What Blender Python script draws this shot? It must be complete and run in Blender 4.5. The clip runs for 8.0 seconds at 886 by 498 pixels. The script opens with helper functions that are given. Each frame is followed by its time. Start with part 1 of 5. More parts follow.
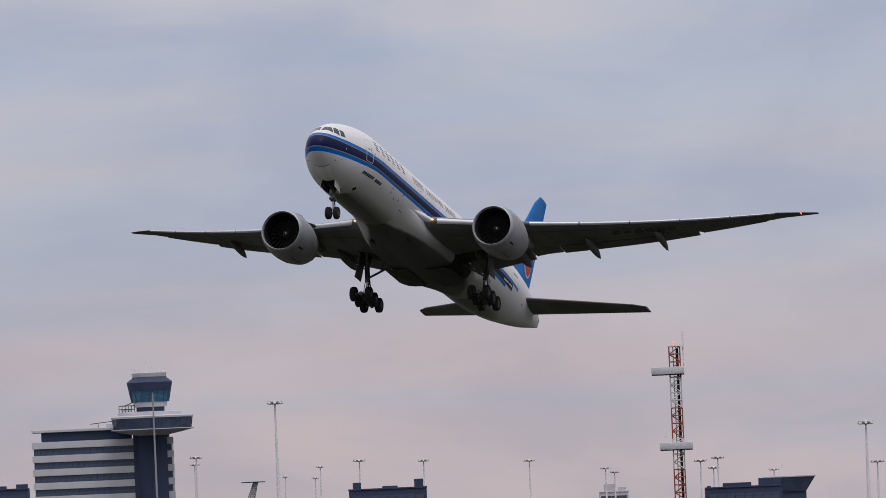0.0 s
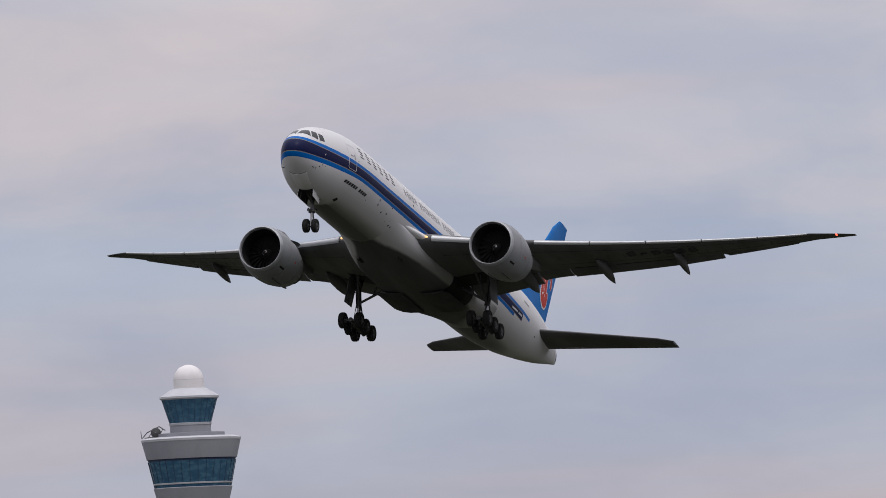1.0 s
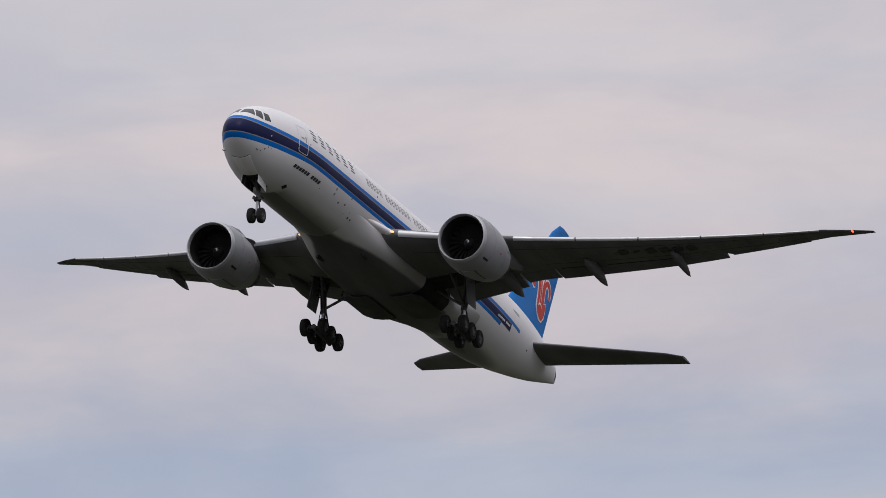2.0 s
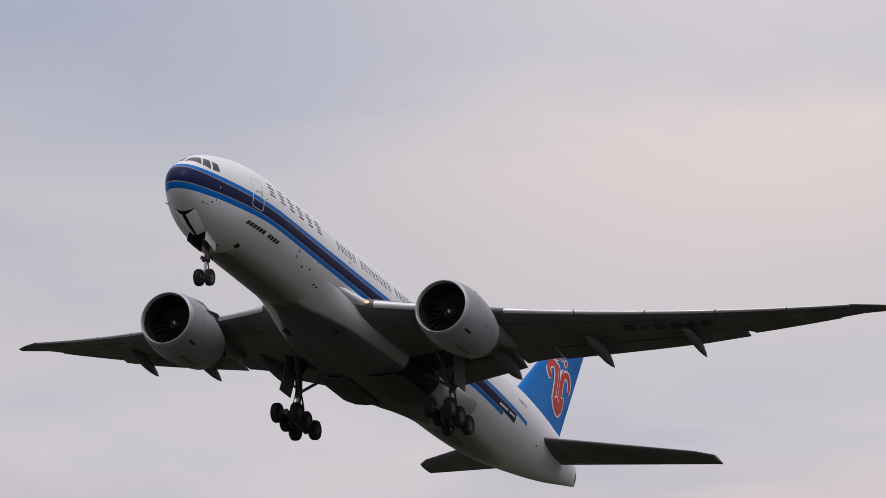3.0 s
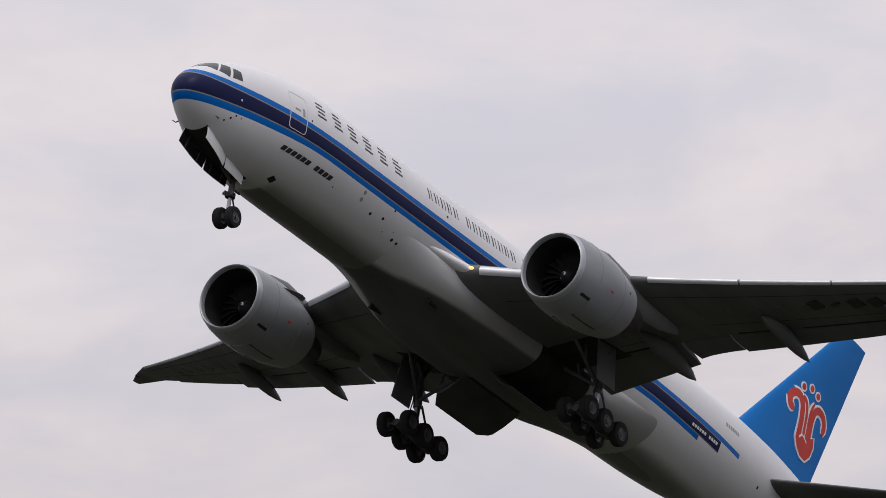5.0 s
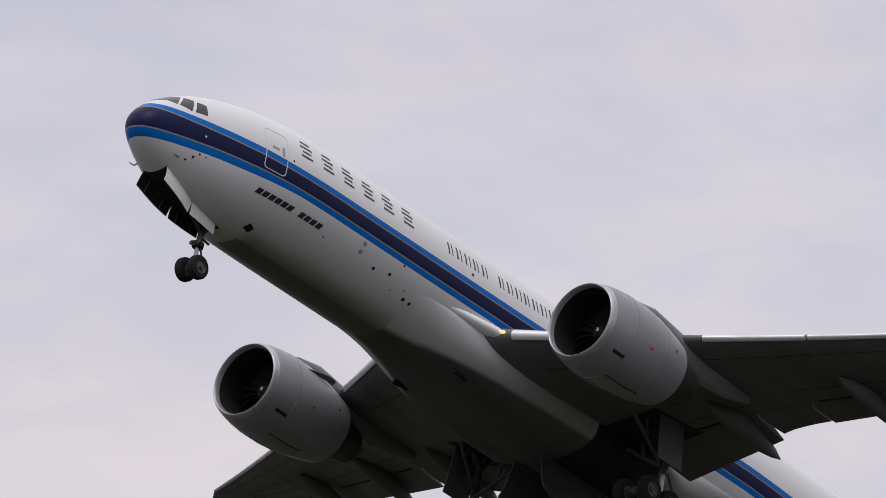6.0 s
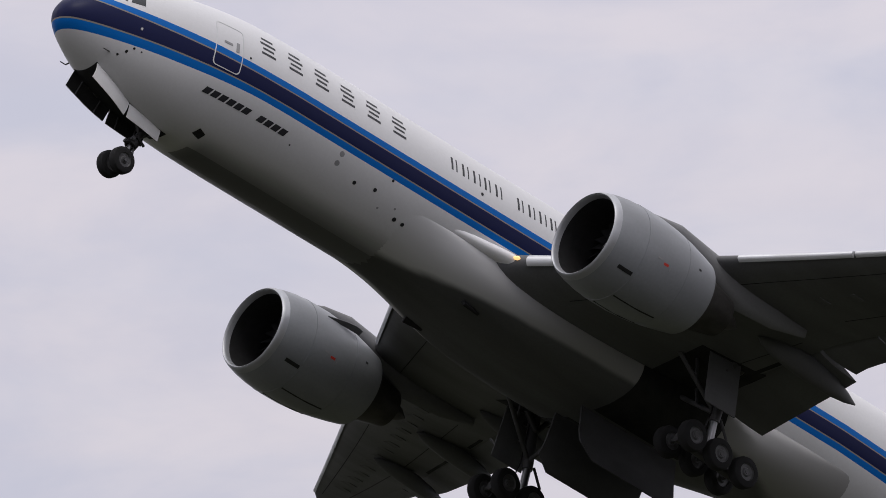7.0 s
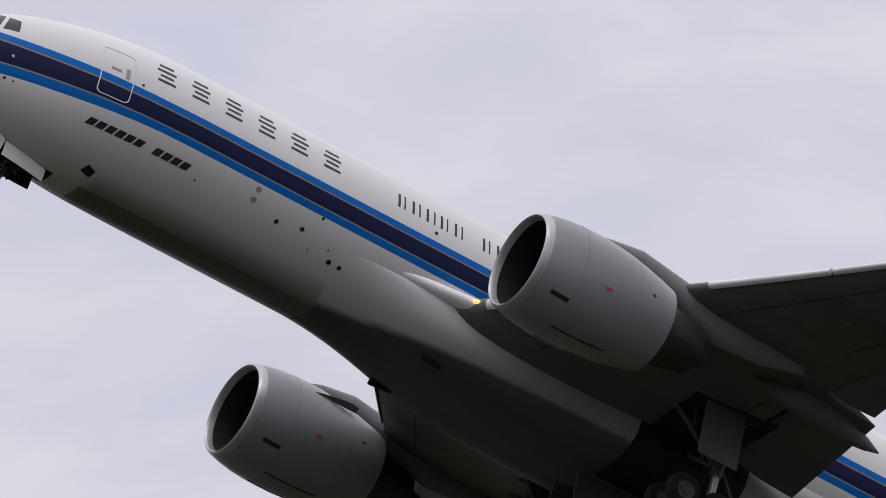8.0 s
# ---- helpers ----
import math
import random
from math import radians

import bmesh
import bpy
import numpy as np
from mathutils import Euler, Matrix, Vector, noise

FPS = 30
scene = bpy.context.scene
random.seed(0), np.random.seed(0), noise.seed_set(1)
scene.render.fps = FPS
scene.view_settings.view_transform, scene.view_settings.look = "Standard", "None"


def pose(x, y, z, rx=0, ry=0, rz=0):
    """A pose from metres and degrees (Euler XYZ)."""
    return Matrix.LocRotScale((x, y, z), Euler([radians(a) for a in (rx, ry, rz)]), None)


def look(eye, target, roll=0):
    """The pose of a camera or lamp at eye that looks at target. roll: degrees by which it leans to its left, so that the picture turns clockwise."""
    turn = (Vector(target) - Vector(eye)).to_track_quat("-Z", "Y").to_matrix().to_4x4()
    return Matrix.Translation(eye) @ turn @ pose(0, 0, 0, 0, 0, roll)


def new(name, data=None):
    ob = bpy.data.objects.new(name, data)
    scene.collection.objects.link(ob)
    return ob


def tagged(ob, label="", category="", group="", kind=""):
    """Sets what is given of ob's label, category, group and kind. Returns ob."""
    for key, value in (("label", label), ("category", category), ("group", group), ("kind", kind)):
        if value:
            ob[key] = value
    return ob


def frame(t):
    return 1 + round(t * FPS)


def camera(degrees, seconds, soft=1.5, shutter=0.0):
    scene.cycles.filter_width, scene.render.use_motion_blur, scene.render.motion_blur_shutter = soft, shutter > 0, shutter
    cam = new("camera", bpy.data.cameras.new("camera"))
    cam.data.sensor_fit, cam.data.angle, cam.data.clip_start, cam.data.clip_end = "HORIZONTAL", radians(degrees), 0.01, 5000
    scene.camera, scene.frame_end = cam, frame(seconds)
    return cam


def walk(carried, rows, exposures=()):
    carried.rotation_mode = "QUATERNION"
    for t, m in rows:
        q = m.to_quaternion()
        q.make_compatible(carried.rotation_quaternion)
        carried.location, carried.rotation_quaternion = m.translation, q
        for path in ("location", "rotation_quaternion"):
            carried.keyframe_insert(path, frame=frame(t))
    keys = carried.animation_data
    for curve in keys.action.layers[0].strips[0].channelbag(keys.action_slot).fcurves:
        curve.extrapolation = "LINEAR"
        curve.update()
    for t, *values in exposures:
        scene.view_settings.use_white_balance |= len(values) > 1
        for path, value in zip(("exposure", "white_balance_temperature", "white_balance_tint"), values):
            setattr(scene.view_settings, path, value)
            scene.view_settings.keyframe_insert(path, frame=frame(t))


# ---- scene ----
# The camera: a long lens held by hand at one spot, panning after the climbing aircraft.
EYE = (0.0, 0.0, 4.0)
cam = camera(4.4897, 8.0, soft=0.8)
# seconds, bearing from north, elevation, lean
CAMERA_WAY = [
    (0.0, 0.0009, 1.3269, -2.507),
    (0.3, -0.5195, 1.5117, -2.507),
    (0.5, -0.9242, 1.6984, -2.508),
    (0.7, -1.3830, 1.9474, -2.496),
    (1.0, -1.9775, 2.3353, -2.479),
    (1.2, -2.4130, 2.5480, -2.500),
    (2.3, -5.0599, 4.1414, -2.310),
    (2.5, -5.6639, 4.6263, -1.955),
    (2.8, -6.4039, 5.1653, -2.115),
    (3.0, -7.0452, 5.4786, -2.295),
    (3.2, -8.0040, 5.9539, -2.400),
    (3.5, -9.5617, 6.5303, -2.307),
    (3.7, -10.2897, 6.7727, -2.047),
    (4.0, -11.3922, 7.3238, -1.657),
    (4.2, -12.2062, 7.7844, -1.500),
    (4.5, -13.3224, 8.3742, -1.404),
    (4.7, -14.2451, 8.9101, -1.374),
    (5.0, -15.9606, 9.9368, -1.153),
    (5.2, -17.2637, 10.6885, -0.967),
    (6.3, -24.3440, 14.4265, -1.339),
    (6.5, -26.0265, 15.0812, -0.829),
    (6.7, -27.6721, 15.8028, -0.549),
    (7.0, -30.1256, 16.8394, -0.416),
    (7.5, -34.5397, 19.0680, -0.179),
    (8.0, -40.1118, 21.1893, 0.296),
]


def aim(bearing, elevation, lean):
    b, e = radians(bearing), radians(elevation)
    way = Vector((math.sin(b) * math.cos(e), math.cos(b) * math.cos(e), math.sin(e)))
    return look(EYE, Vector(EYE) + 100 * way, lean)


walk(cam, [(t, aim(b, e, r)) for t, b, e, r in CAMERA_WAY])

# ---- world and sun ----
world = bpy.data.worlds.new("sky")
scene.world = world
world.use_nodes = True
wt = world.node_tree
wt.nodes.clear()


def wnode(kind):
    return wt.nodes.new(kind)


def wlink(a, b):
    wt.links.new(a, b)


sky = wnode("ShaderNodeTexSky")
sky.sky_type, sky.sun_disc = "NISHITA", False
sky.sun_elevation, sky.sun_rotation = radians(62), radians(150)
sky.air_density, sky.dust_density = 1.0, 3.0
coord = wnode("ShaderNodeTexCoord")
stretch = wnode("ShaderNodeMapping")
stretch.inputs["Scale"].default_value = (1.0, 1.0, 2.6)
wlink(coord.outputs["Generated"], stretch.inputs["Vector"])


def cloud_noise(scale, detail, rough, distort):
    n = wnode("ShaderNodeTexNoise")
    n.inputs["Scale"].default_value, n.inputs["Detail"].default_value = scale, detail
    n.inputs["Roughness"].default_value, n.inputs["Distortion"].default_value = rough, distort
    wlink(stretch.outputs[0], n.inputs["Vector"])
    return n.outputs["Fac"]


def wramp(fac, stops):
    r = wnode("ShaderNodeValToRGB")
    r.color_ramp.interpolation = "EASE"
    while len(r.color_ramp.elements) < len(stops):
        r.color_ramp.elements.new(0.5)
    for el, (pos, col) in zip(r.color_ramp.elements, stops):
        el.position, el.color = pos, (*col, 1)
    wlink(fac, r.inputs[0])
    return r.outputs[0]


def wmix(fac, a, b, blend="MIX"):
    m = wnode("ShaderNodeMix")
    m.data_type, m.blend_type = "RGBA", blend
    if isinstance(fac, float):
        m.inputs[0].default_value = fac
    else:
        wlink(fac, m.inputs[0])
    for sock, v in ((m.inputs[6], a), (m.inputs[7], b)):
        if isinstance(v, tuple):
            sock.default_value = (*v, 1)
        else:
            wlink(v, sock)
    return m.outputs[2]


height = wnode("ShaderNodeSeparateXYZ")
wlink(coord.outputs["Generated"], height.inputs[0])
# layered overcast: pinkish haze low down, blue-grey breaks between paler decks
wisp = cloud_noise(5.0, 6.0, 0.55, 0.5)
puff = cloud_noise(30.0, 5.0, 0.55, 0.3)


def wmath(op, a, b, c=0.0):
    n = wnode("ShaderNodeMath")
    n.operation = op
    for sock, v in zip(n.inputs, (a, b, c)):
        if isinstance(v, float):
            sock.default_value = v
        else:
            wlink(v, sock)
    return n.outputs[0]


bent = wmath("MULTIPLY_ADD", wmath("SUBTRACT", wisp, 0.5), 0.034, height.outputs["Z"])
bent = wmath("MULTIPLY_ADD", wmath("SUBTRACT", puff, 0.5), 0.022, bent)
layers = wramp(bent, [(0.0, (0.488, 0.461, 0.503)), (0.012, (0.506, 0.468, 0.507)), (0.026, (0.468, 0.477, 0.552)), (0.045, (0.455, 0.49, 0.585)), (0.059, (0.55, 0.535, 0.595)),
                      (0.080, (0.63, 0.59, 0.625)), (0.103, (0.58, 0.555, 0.60)), (0.116, (0.425, 0.45, 0.56)), (0.132, (0.425, 0.45, 0.56)), (0.144, (0.69, 0.645, 0.675)),
                      (0.185, (0.76, 0.71, 0.745)), (0.25, (0.66, 0.635, 0.71)), (0.36, (0.70, 0.68, 0.77)), (0.6, (1.02, 1.0, 1.08)), (1.0, (1.50, 1.48, 1.55))])
streak = wnode("ShaderNodeMapping")
streak.inputs["Scale"].default_value = (6.0, 6.0, 75.0)
wlink(coord.outputs["Generated"], streak.inputs["Vector"])
bands = wnode("ShaderNodeTexNoise")
bands.inputs["Scale"].default_value, bands.inputs["Detail"].default_value = 1.6, 4.0
wlink(streak.outputs[0], bands.inputs["Vector"])
tint = wramp(bands.outputs["Fac"], [(0.38, (0.93, 0.98, 1.04)), (0.62, (1.07, 1.0, 0.985))])
low = wramp(height.outputs["Z"], [(0.0, (1, 1, 1)), (0.04, (0.8, 0.8, 0.8)), (0.1, (0.15, 0.15, 0.15))])
clouds = wmix(low, layers, wmix(1.0, layers, tint, "MULTIPLY"))
grain = wramp(puff, [(0.30, (0.90, 0.925, 0.965)), (0.70, (1.09, 1.065, 1.03))])
clouds = wmix(1.0, clouds, grain, "MULTIPLY")
# one pale, warm cloud top stands clear of the layers
way = Vector((math.sin(radians(-5.3)) * math.cos(radians(6.9)), math.cos(radians(-5.3)) * math.cos(radians(6.9)), math.sin(radians(6.9))))
off = wnode("ShaderNodeVectorMath")
off.operation = "SUBTRACT"
off.inputs[1].default_value = way
wlink(coord.outputs["Generated"], off.inputs[0])
squash = wnode("ShaderNodeVectorMath")
squash.operation = "MULTIPLY"
squash.inputs[1].default_value = (1.0, 1.0, 1.7)
wlink(off.outputs[0], squash.inputs[0])
far = wnode("ShaderNodeVectorMath")
far.operation = "LENGTH"
wlink(squash.outputs[0], far.inputs[0])
reach = wmath("MULTIPLY_ADD", wmath("SUBTRACT", puff, 0.5), 0.06, far.outputs["Value"])
top = wramp(reach, [(0.004, (1.56, 1.38, 1.18)), (0.066, (1.0, 1.0, 1.0))])
clouds = wmix(1.0, clouds, top, "MULTIPLY")
# the clear sky shows faintly through the deck
clear = wmix(1.0, sky.outputs[0], (0.10, 0.10, 0.10), "MULTIPLY")
whole = wmix(0.92, clear, clouds)
back = wnode("ShaderNodeBackground")
back.inputs["Strength"].default_value = 1.0
wlink(whole, back.inputs["Color"])
wout = wnode("ShaderNodeOutputWorld")
wlink(back.outputs[0], wout.inputs["Surface"])

sun_data = bpy.data.lights.new("sun", "SUN")
sun_data.energy, sun_data.angle, sun_data.color = 0.85, radians(25), (1.0, 0.96, 0.92)
sun = new("sun", sun_data)
sun.matrix_world = look((0, 0, 300), Vector((0, 0, 300)) - 100 * Vector((math.sin(radians(150)) * math.cos(radians(62)), math.cos(radians(150)) * math.cos(radians(62)), math.sin(radians(62)))))

# ---- materials ----


def material(name):
    m = bpy.data.materials.new(name)
    m.use_nodes = True
    nt = m.node_tree
    nt.nodes["Principled BSDF"].inputs["Specular IOR Level"].default_value = 0.28
    return m, nt, nt.nodes["Principled BSDF"]


def mixer(nt, fac, a, b, blend="MIX"):
    n = nt.nodes.new("ShaderNodeMix")
    n.data_type, n.blend_type = "RGBA", blend
    if isinstance(fac, (int, float)):
        n.inputs[0].default_value = fac
    else:
        nt.links.new(fac, n.inputs[0])
    for sock, v in ((n.inputs[6], a), (n.inputs[7], b)):
        if isinstance(v, tuple):
            sock.default_value = (*v, 1)
        else:
            nt.links.new(v, sock)
    return n.outputs[2]


def noise_fac(nt, scale, detail=4.0, stretch=(1, 1, 1), low=0.35, high=0.65):
    tc = nt.nodes.new("ShaderNodeTexCoord")
    mp = nt.nodes.new("ShaderNodeMapping")
    mp.inputs["Scale"].default_value = stretch
    nt.links.new(tc.outputs["Object"], mp.inputs["Vector"])
    n = nt.nodes.new("ShaderNodeTexNoise")
    n.inputs["Scale"].default_value, n.inputs["Detail"].default_value = scale, detail
    nt.links.new(mp.outputs[0], n.inputs["Vector"])
    r = nt.nodes.new("ShaderNodeMapRange")
    r.inputs["From Min"].default_value, r.inputs["From Max"].default_value = low, high
    nt.links.new(n.outputs["Fac"], r.inputs["Value"])
    return r.outputs[0]


def maths(nt, op, a, b=None, c=None):
    n = nt.nodes.new("ShaderNodeMath")
    n.operation = op
    for sock, v in zip(n.inputs, (a, b, c)):
        if v is None:
            continue
        if isinstance(v, (int, float)):
            sock.default_value = v
        else:
            nt.links.new(v, sock)
    return n.outputs[0]


def weathered(nt, bsdf, colour, dirt, rough, spread, grain, stretch, amount=0.5, bump=0.02):
    """Two scales of wear over a colour: broad stains along the airflow and fine grain."""
    broad = noise_fac(nt, spread, 4.0, stretch)
    fine = noise_fac(nt, grain, 3.0)
    c = mixer(nt, maths(nt, "MULTIPLY", broad, amount), colour, dirt)
    c = mixer(nt, maths(nt, "MULTIPLY", fine, amount * 0.35), c, dirt)
    nt.links.new(c, bsdf.inputs["Base Color"])
    r = maths(nt, "ADD", rough, maths(nt, "MULTIPLY", broad, 0.15))
    nt.links.new(r, bsdf.inputs["Roughness"])
    if bump:
        b = nt.nodes.new("ShaderNodeBump")
        b.inputs["Strength"].default_value, b.inputs["Distance"].default_value = 0.3, bump
        nt.links.new(broad, b.inputs["Height"])
        nt.links.new(b.outputs[0], bsdf.inputs["Normal"])
    return c


def simple(name, colour, dirt, rough=0.4, metal=0.0, spread=0.5, grain=12.0, stretch=(0.3, 1, 1), amount=0.5, bump=0.0):
    m, nt, bsdf = material(name)
    bsdf.inputs["Metallic"].default_value = metal
    weathered(nt, bsdf, colour, dirt, rough, spread, grain, stretch, amount, bump)
    return m


def glowing(name, colour, strength):
    m, nt, bsdf = material(name)
    bsdf.inputs["Base Color"].default_value = (*colour, 1)
    bsdf.inputs["Emission Color"].default_value = (*colour, 1)
    bsdf.inputs["Emission Strength"].default_value = strength
    return m


NAVY, BLUE, GOLD = (0.006, 0.009, 0.048), (0.0, 0.115, 0.42), (0.22, 0.20, 0.17)


def livery():
    """White body shaded by colour towards a grey keel, and the navy band edged in blue that sweeps round the nose."""
    m, nt, bsdf = material("body_livery")
    bsdf.inputs["Specular IOR Level"].default_value = 0.12
    tc = nt.nodes.new("ShaderNodeTexCoord")
    sp = nt.nodes.new("ShaderNodeSeparateXYZ")
    nt.links.new(tc.outputs["Object"], sp.inputs[0])
    x = sp.outputs["X"]
    # the band runs down a little towards the tail
    z = maths(nt, "MULTIPLY_ADD", maths(nt, "MAXIMUM", maths(nt, "SUBTRACT", -40.5, x), 0.0), 0.04, sp.outputs["Z"])
    near = maths(nt, "MAXIMUM", maths(nt, "MULTIPLY_ADD", x, 1 / 9.0, 1.0), 0.0)
    sweep = maths(nt, "MULTIPLY", near, near)
    sharp = maths(nt, "MULTIPLY", sweep, sweep)

    ease = nt.nodes.new("ShaderNodeMapRange")
    ease.interpolation_type = "SMOOTHSTEP"
    ease.inputs["From Max"].default_value = 0.5
    nt.links.new(near, ease.inputs["Value"])

    def edge(body, mid, nose):
        first = maths(nt, "MULTIPLY_ADD", ease.outputs[0], mid - body, body)
        return maths(nt, "MULTIPLY_ADD", sharp if nose > mid else sweep, nose - mid, first)

    def between(lo, hi, x_end):
        a = maths(nt, "GREATER_THAN", z, lo)
        b = maths(nt, "LESS_THAN", z, hi)
        c = maths(nt, "GREATER_THAN", x, x_end)
        return maths(nt, "MULTIPLY", maths(nt, "MULTIPLY", a, b), c)

    broad = noise_fac(nt, 0.35, 5.0, (0.25, 1, 1.5))
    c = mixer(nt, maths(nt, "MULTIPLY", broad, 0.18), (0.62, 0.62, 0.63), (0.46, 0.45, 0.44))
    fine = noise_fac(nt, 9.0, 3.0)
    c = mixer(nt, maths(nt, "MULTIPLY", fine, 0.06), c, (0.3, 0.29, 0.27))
    # soft shade of the lower flank put into the colour, aft of the nose
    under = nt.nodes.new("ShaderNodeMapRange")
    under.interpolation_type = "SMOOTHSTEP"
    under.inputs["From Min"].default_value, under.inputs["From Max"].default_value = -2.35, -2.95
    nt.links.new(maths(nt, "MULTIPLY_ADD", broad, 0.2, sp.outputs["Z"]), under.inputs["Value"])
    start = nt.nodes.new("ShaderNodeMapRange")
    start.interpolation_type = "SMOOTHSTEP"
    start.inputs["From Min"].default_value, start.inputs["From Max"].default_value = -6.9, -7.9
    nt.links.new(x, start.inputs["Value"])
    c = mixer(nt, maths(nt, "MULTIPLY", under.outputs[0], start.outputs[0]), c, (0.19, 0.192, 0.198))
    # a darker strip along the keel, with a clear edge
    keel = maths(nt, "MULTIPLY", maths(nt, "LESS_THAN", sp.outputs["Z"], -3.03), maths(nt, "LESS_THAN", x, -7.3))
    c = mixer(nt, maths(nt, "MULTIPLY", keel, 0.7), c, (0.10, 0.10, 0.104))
    c = mixer(nt, between(edge(0.04, 0.07, 0.37), edge(0.31, 0.37, 0.62), -49.7), c, BLUE)
    c = mixer(nt, between(edge(-0.87, -0.98, -1.20), edge(-0.60, -0.64, -0.83), -45.3), c, BLUE)
    c = mixer(nt, between(edge(-0.61, -0.65, -0.84), edge(0.05, 0.08, 0.38), -47.5), c, GOLD)
    c = mixer(nt, between(edge(-0.56, -0.59, -0.78), edge(0.0, 0.02, 0.32), -47.5), c, NAVY)
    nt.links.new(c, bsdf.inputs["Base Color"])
    nt.links.new(maths(nt, "MULTIPLY_ADD", broad, 0.12, 0.34), bsdf.inputs["Roughness"])
    b = nt.nodes.new("ShaderNodeBump")
    b.inputs["Strength"].default_value, b.inputs["Distance"].default_value = 0.15, 0.02
    nt.links.new(noise_fac(nt, 0.9, 2.0), b.inputs["Height"])
    nt.links.new(b.outputs[0], bsdf.inputs["Normal"])
    return m


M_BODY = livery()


def hull():
    """The belly fairing: white flanks over a grey, streaked underside, with light and shade painted in."""
    m, nt, bsdf = material("fairing_shaded_paint")
    bsdf.inputs["Specular IOR Level"].default_value = 0.12
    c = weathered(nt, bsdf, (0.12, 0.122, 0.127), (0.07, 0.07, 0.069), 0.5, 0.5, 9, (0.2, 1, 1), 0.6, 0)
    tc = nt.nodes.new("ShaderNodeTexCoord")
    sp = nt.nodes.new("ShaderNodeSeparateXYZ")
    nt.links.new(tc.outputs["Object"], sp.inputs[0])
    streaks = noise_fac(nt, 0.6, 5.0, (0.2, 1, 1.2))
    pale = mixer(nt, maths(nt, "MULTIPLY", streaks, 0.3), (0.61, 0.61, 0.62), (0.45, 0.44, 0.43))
    # pale flank darkens aft: shade under the wing put into its colour
    aft_shade = nt.nodes.new("ShaderNodeMapRange")
    aft_shade.interpolation_type = "SMOOTHSTEP"
    aft_shade.inputs["From Min"].default_value, aft_shade.inputs["From Max"].default_value = -18.5, -26.0
    nt.links.new(sp.outputs["X"], aft_shade.inputs["Value"])
    pale = mixer(nt, maths(nt, "MULTIPLY", aft_shade.outputs[0], 0.8), pale, (0.27, 0.266, 0.262))
    # pale above, dark below: the ridge that catches light is painted by height
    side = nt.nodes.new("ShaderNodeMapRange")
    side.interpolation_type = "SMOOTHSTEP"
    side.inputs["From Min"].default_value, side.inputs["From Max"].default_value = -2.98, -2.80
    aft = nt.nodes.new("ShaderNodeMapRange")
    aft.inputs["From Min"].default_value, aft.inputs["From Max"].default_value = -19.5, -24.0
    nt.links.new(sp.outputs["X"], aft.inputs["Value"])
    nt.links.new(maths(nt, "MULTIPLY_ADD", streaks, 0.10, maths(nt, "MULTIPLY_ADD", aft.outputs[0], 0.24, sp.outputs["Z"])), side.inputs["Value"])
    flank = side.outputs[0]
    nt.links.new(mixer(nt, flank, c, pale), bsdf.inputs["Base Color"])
    return m


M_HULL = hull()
M_WHITE = simple("white_paint", (0.78, 0.78, 0.79), (0.55, 0.54, 0.52), 0.35, 0, 0.6, 14, (0.3, 1, 1), 0.35)
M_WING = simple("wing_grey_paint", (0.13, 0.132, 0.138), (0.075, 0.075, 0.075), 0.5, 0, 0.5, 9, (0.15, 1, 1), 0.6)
M_FAIR = simple("fairing_grey_paint", (0.19, 0.192, 0.198), (0.11, 0.11, 0.108), 0.5, 0, 0.5, 9, (0.2, 1, 1), 0.6)
M_NAC = simple("nacelle_grey_paint", (0.27, 0.282, 0.30), (0.16, 0.163, 0.17), 0.34, 0, 0.5, 8, (0.3, 1, 1), 0.5)
M_LIP = simple("polished_lip", (0.40, 0.41, 0.43), (0.28, 0.28, 0.29), 0.36, 0.5, 1.5, 20, (1, 1, 1), 0.4)
M_SLAT = simple("bare_aluminium", (0.60, 0.61, 0.63), (0.42, 0.42, 0.42), 0.34, 0.5, 0.8, 12, (1, 0.3, 1), 0.4)
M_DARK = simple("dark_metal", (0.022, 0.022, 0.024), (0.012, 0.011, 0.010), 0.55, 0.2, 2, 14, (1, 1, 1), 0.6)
# blades near black: the shade inside the inlet is put into their colour
M_BLADE = simple("fan_blade_shaded", (0.010, 0.010, 0.011), (0.007, 0.007, 0.007), 0.8, 0.0, 2, 14, (1, 1, 1), 0.5)
# near black that stands in for the shade inside bays, gaps and openings
M_BAY = simple("shade_black", (0.02, 0.02, 0.02), (0.01, 0.01, 0.01), 0.7, 0, 1.2, 8, (1, 1, 1), 0.7)
M_DOOR = simple("dark_door_grey", (0.05, 0.05, 0.052), (0.03, 0.03, 0.03), 0.55, 0, 0.8, 9, (0.4, 1, 1), 0.6)
M_STEEL = simple("gear_steel_grey", (0.085, 0.085, 0.09), (0.06, 0.058, 0.055), 0.42, 0.2, 2, 18, (1, 1, 1), 0.6)
M_CHROME = simple("chromed_piston", (0.34, 0.34, 0.35), (0.2, 0.2, 0.2), 0.3, 1.0, 3, 18, (1, 1, 1), 0.3)
M_TYRE = simple("tyre_rubber", (0.012, 0.012, 0.013), (0.02, 0.0195, 0.019), 0.85, 0, 3, 22, (1, 1, 1), 0.5)
M_RIM = simple("wheel_hub_grey", (0.10, 0.10, 0.104), (0.05, 0.05, 0.05), 0.45, 0.2, 4, 25, (1, 1, 1), 0.6)
M_HOT = simple("hot_section_metal", (0.085, 0.08, 0.078), (0.035, 0.033, 0.03), 0.42, 0.8, 1.5, 12, (0.4, 1, 1), 0.6)
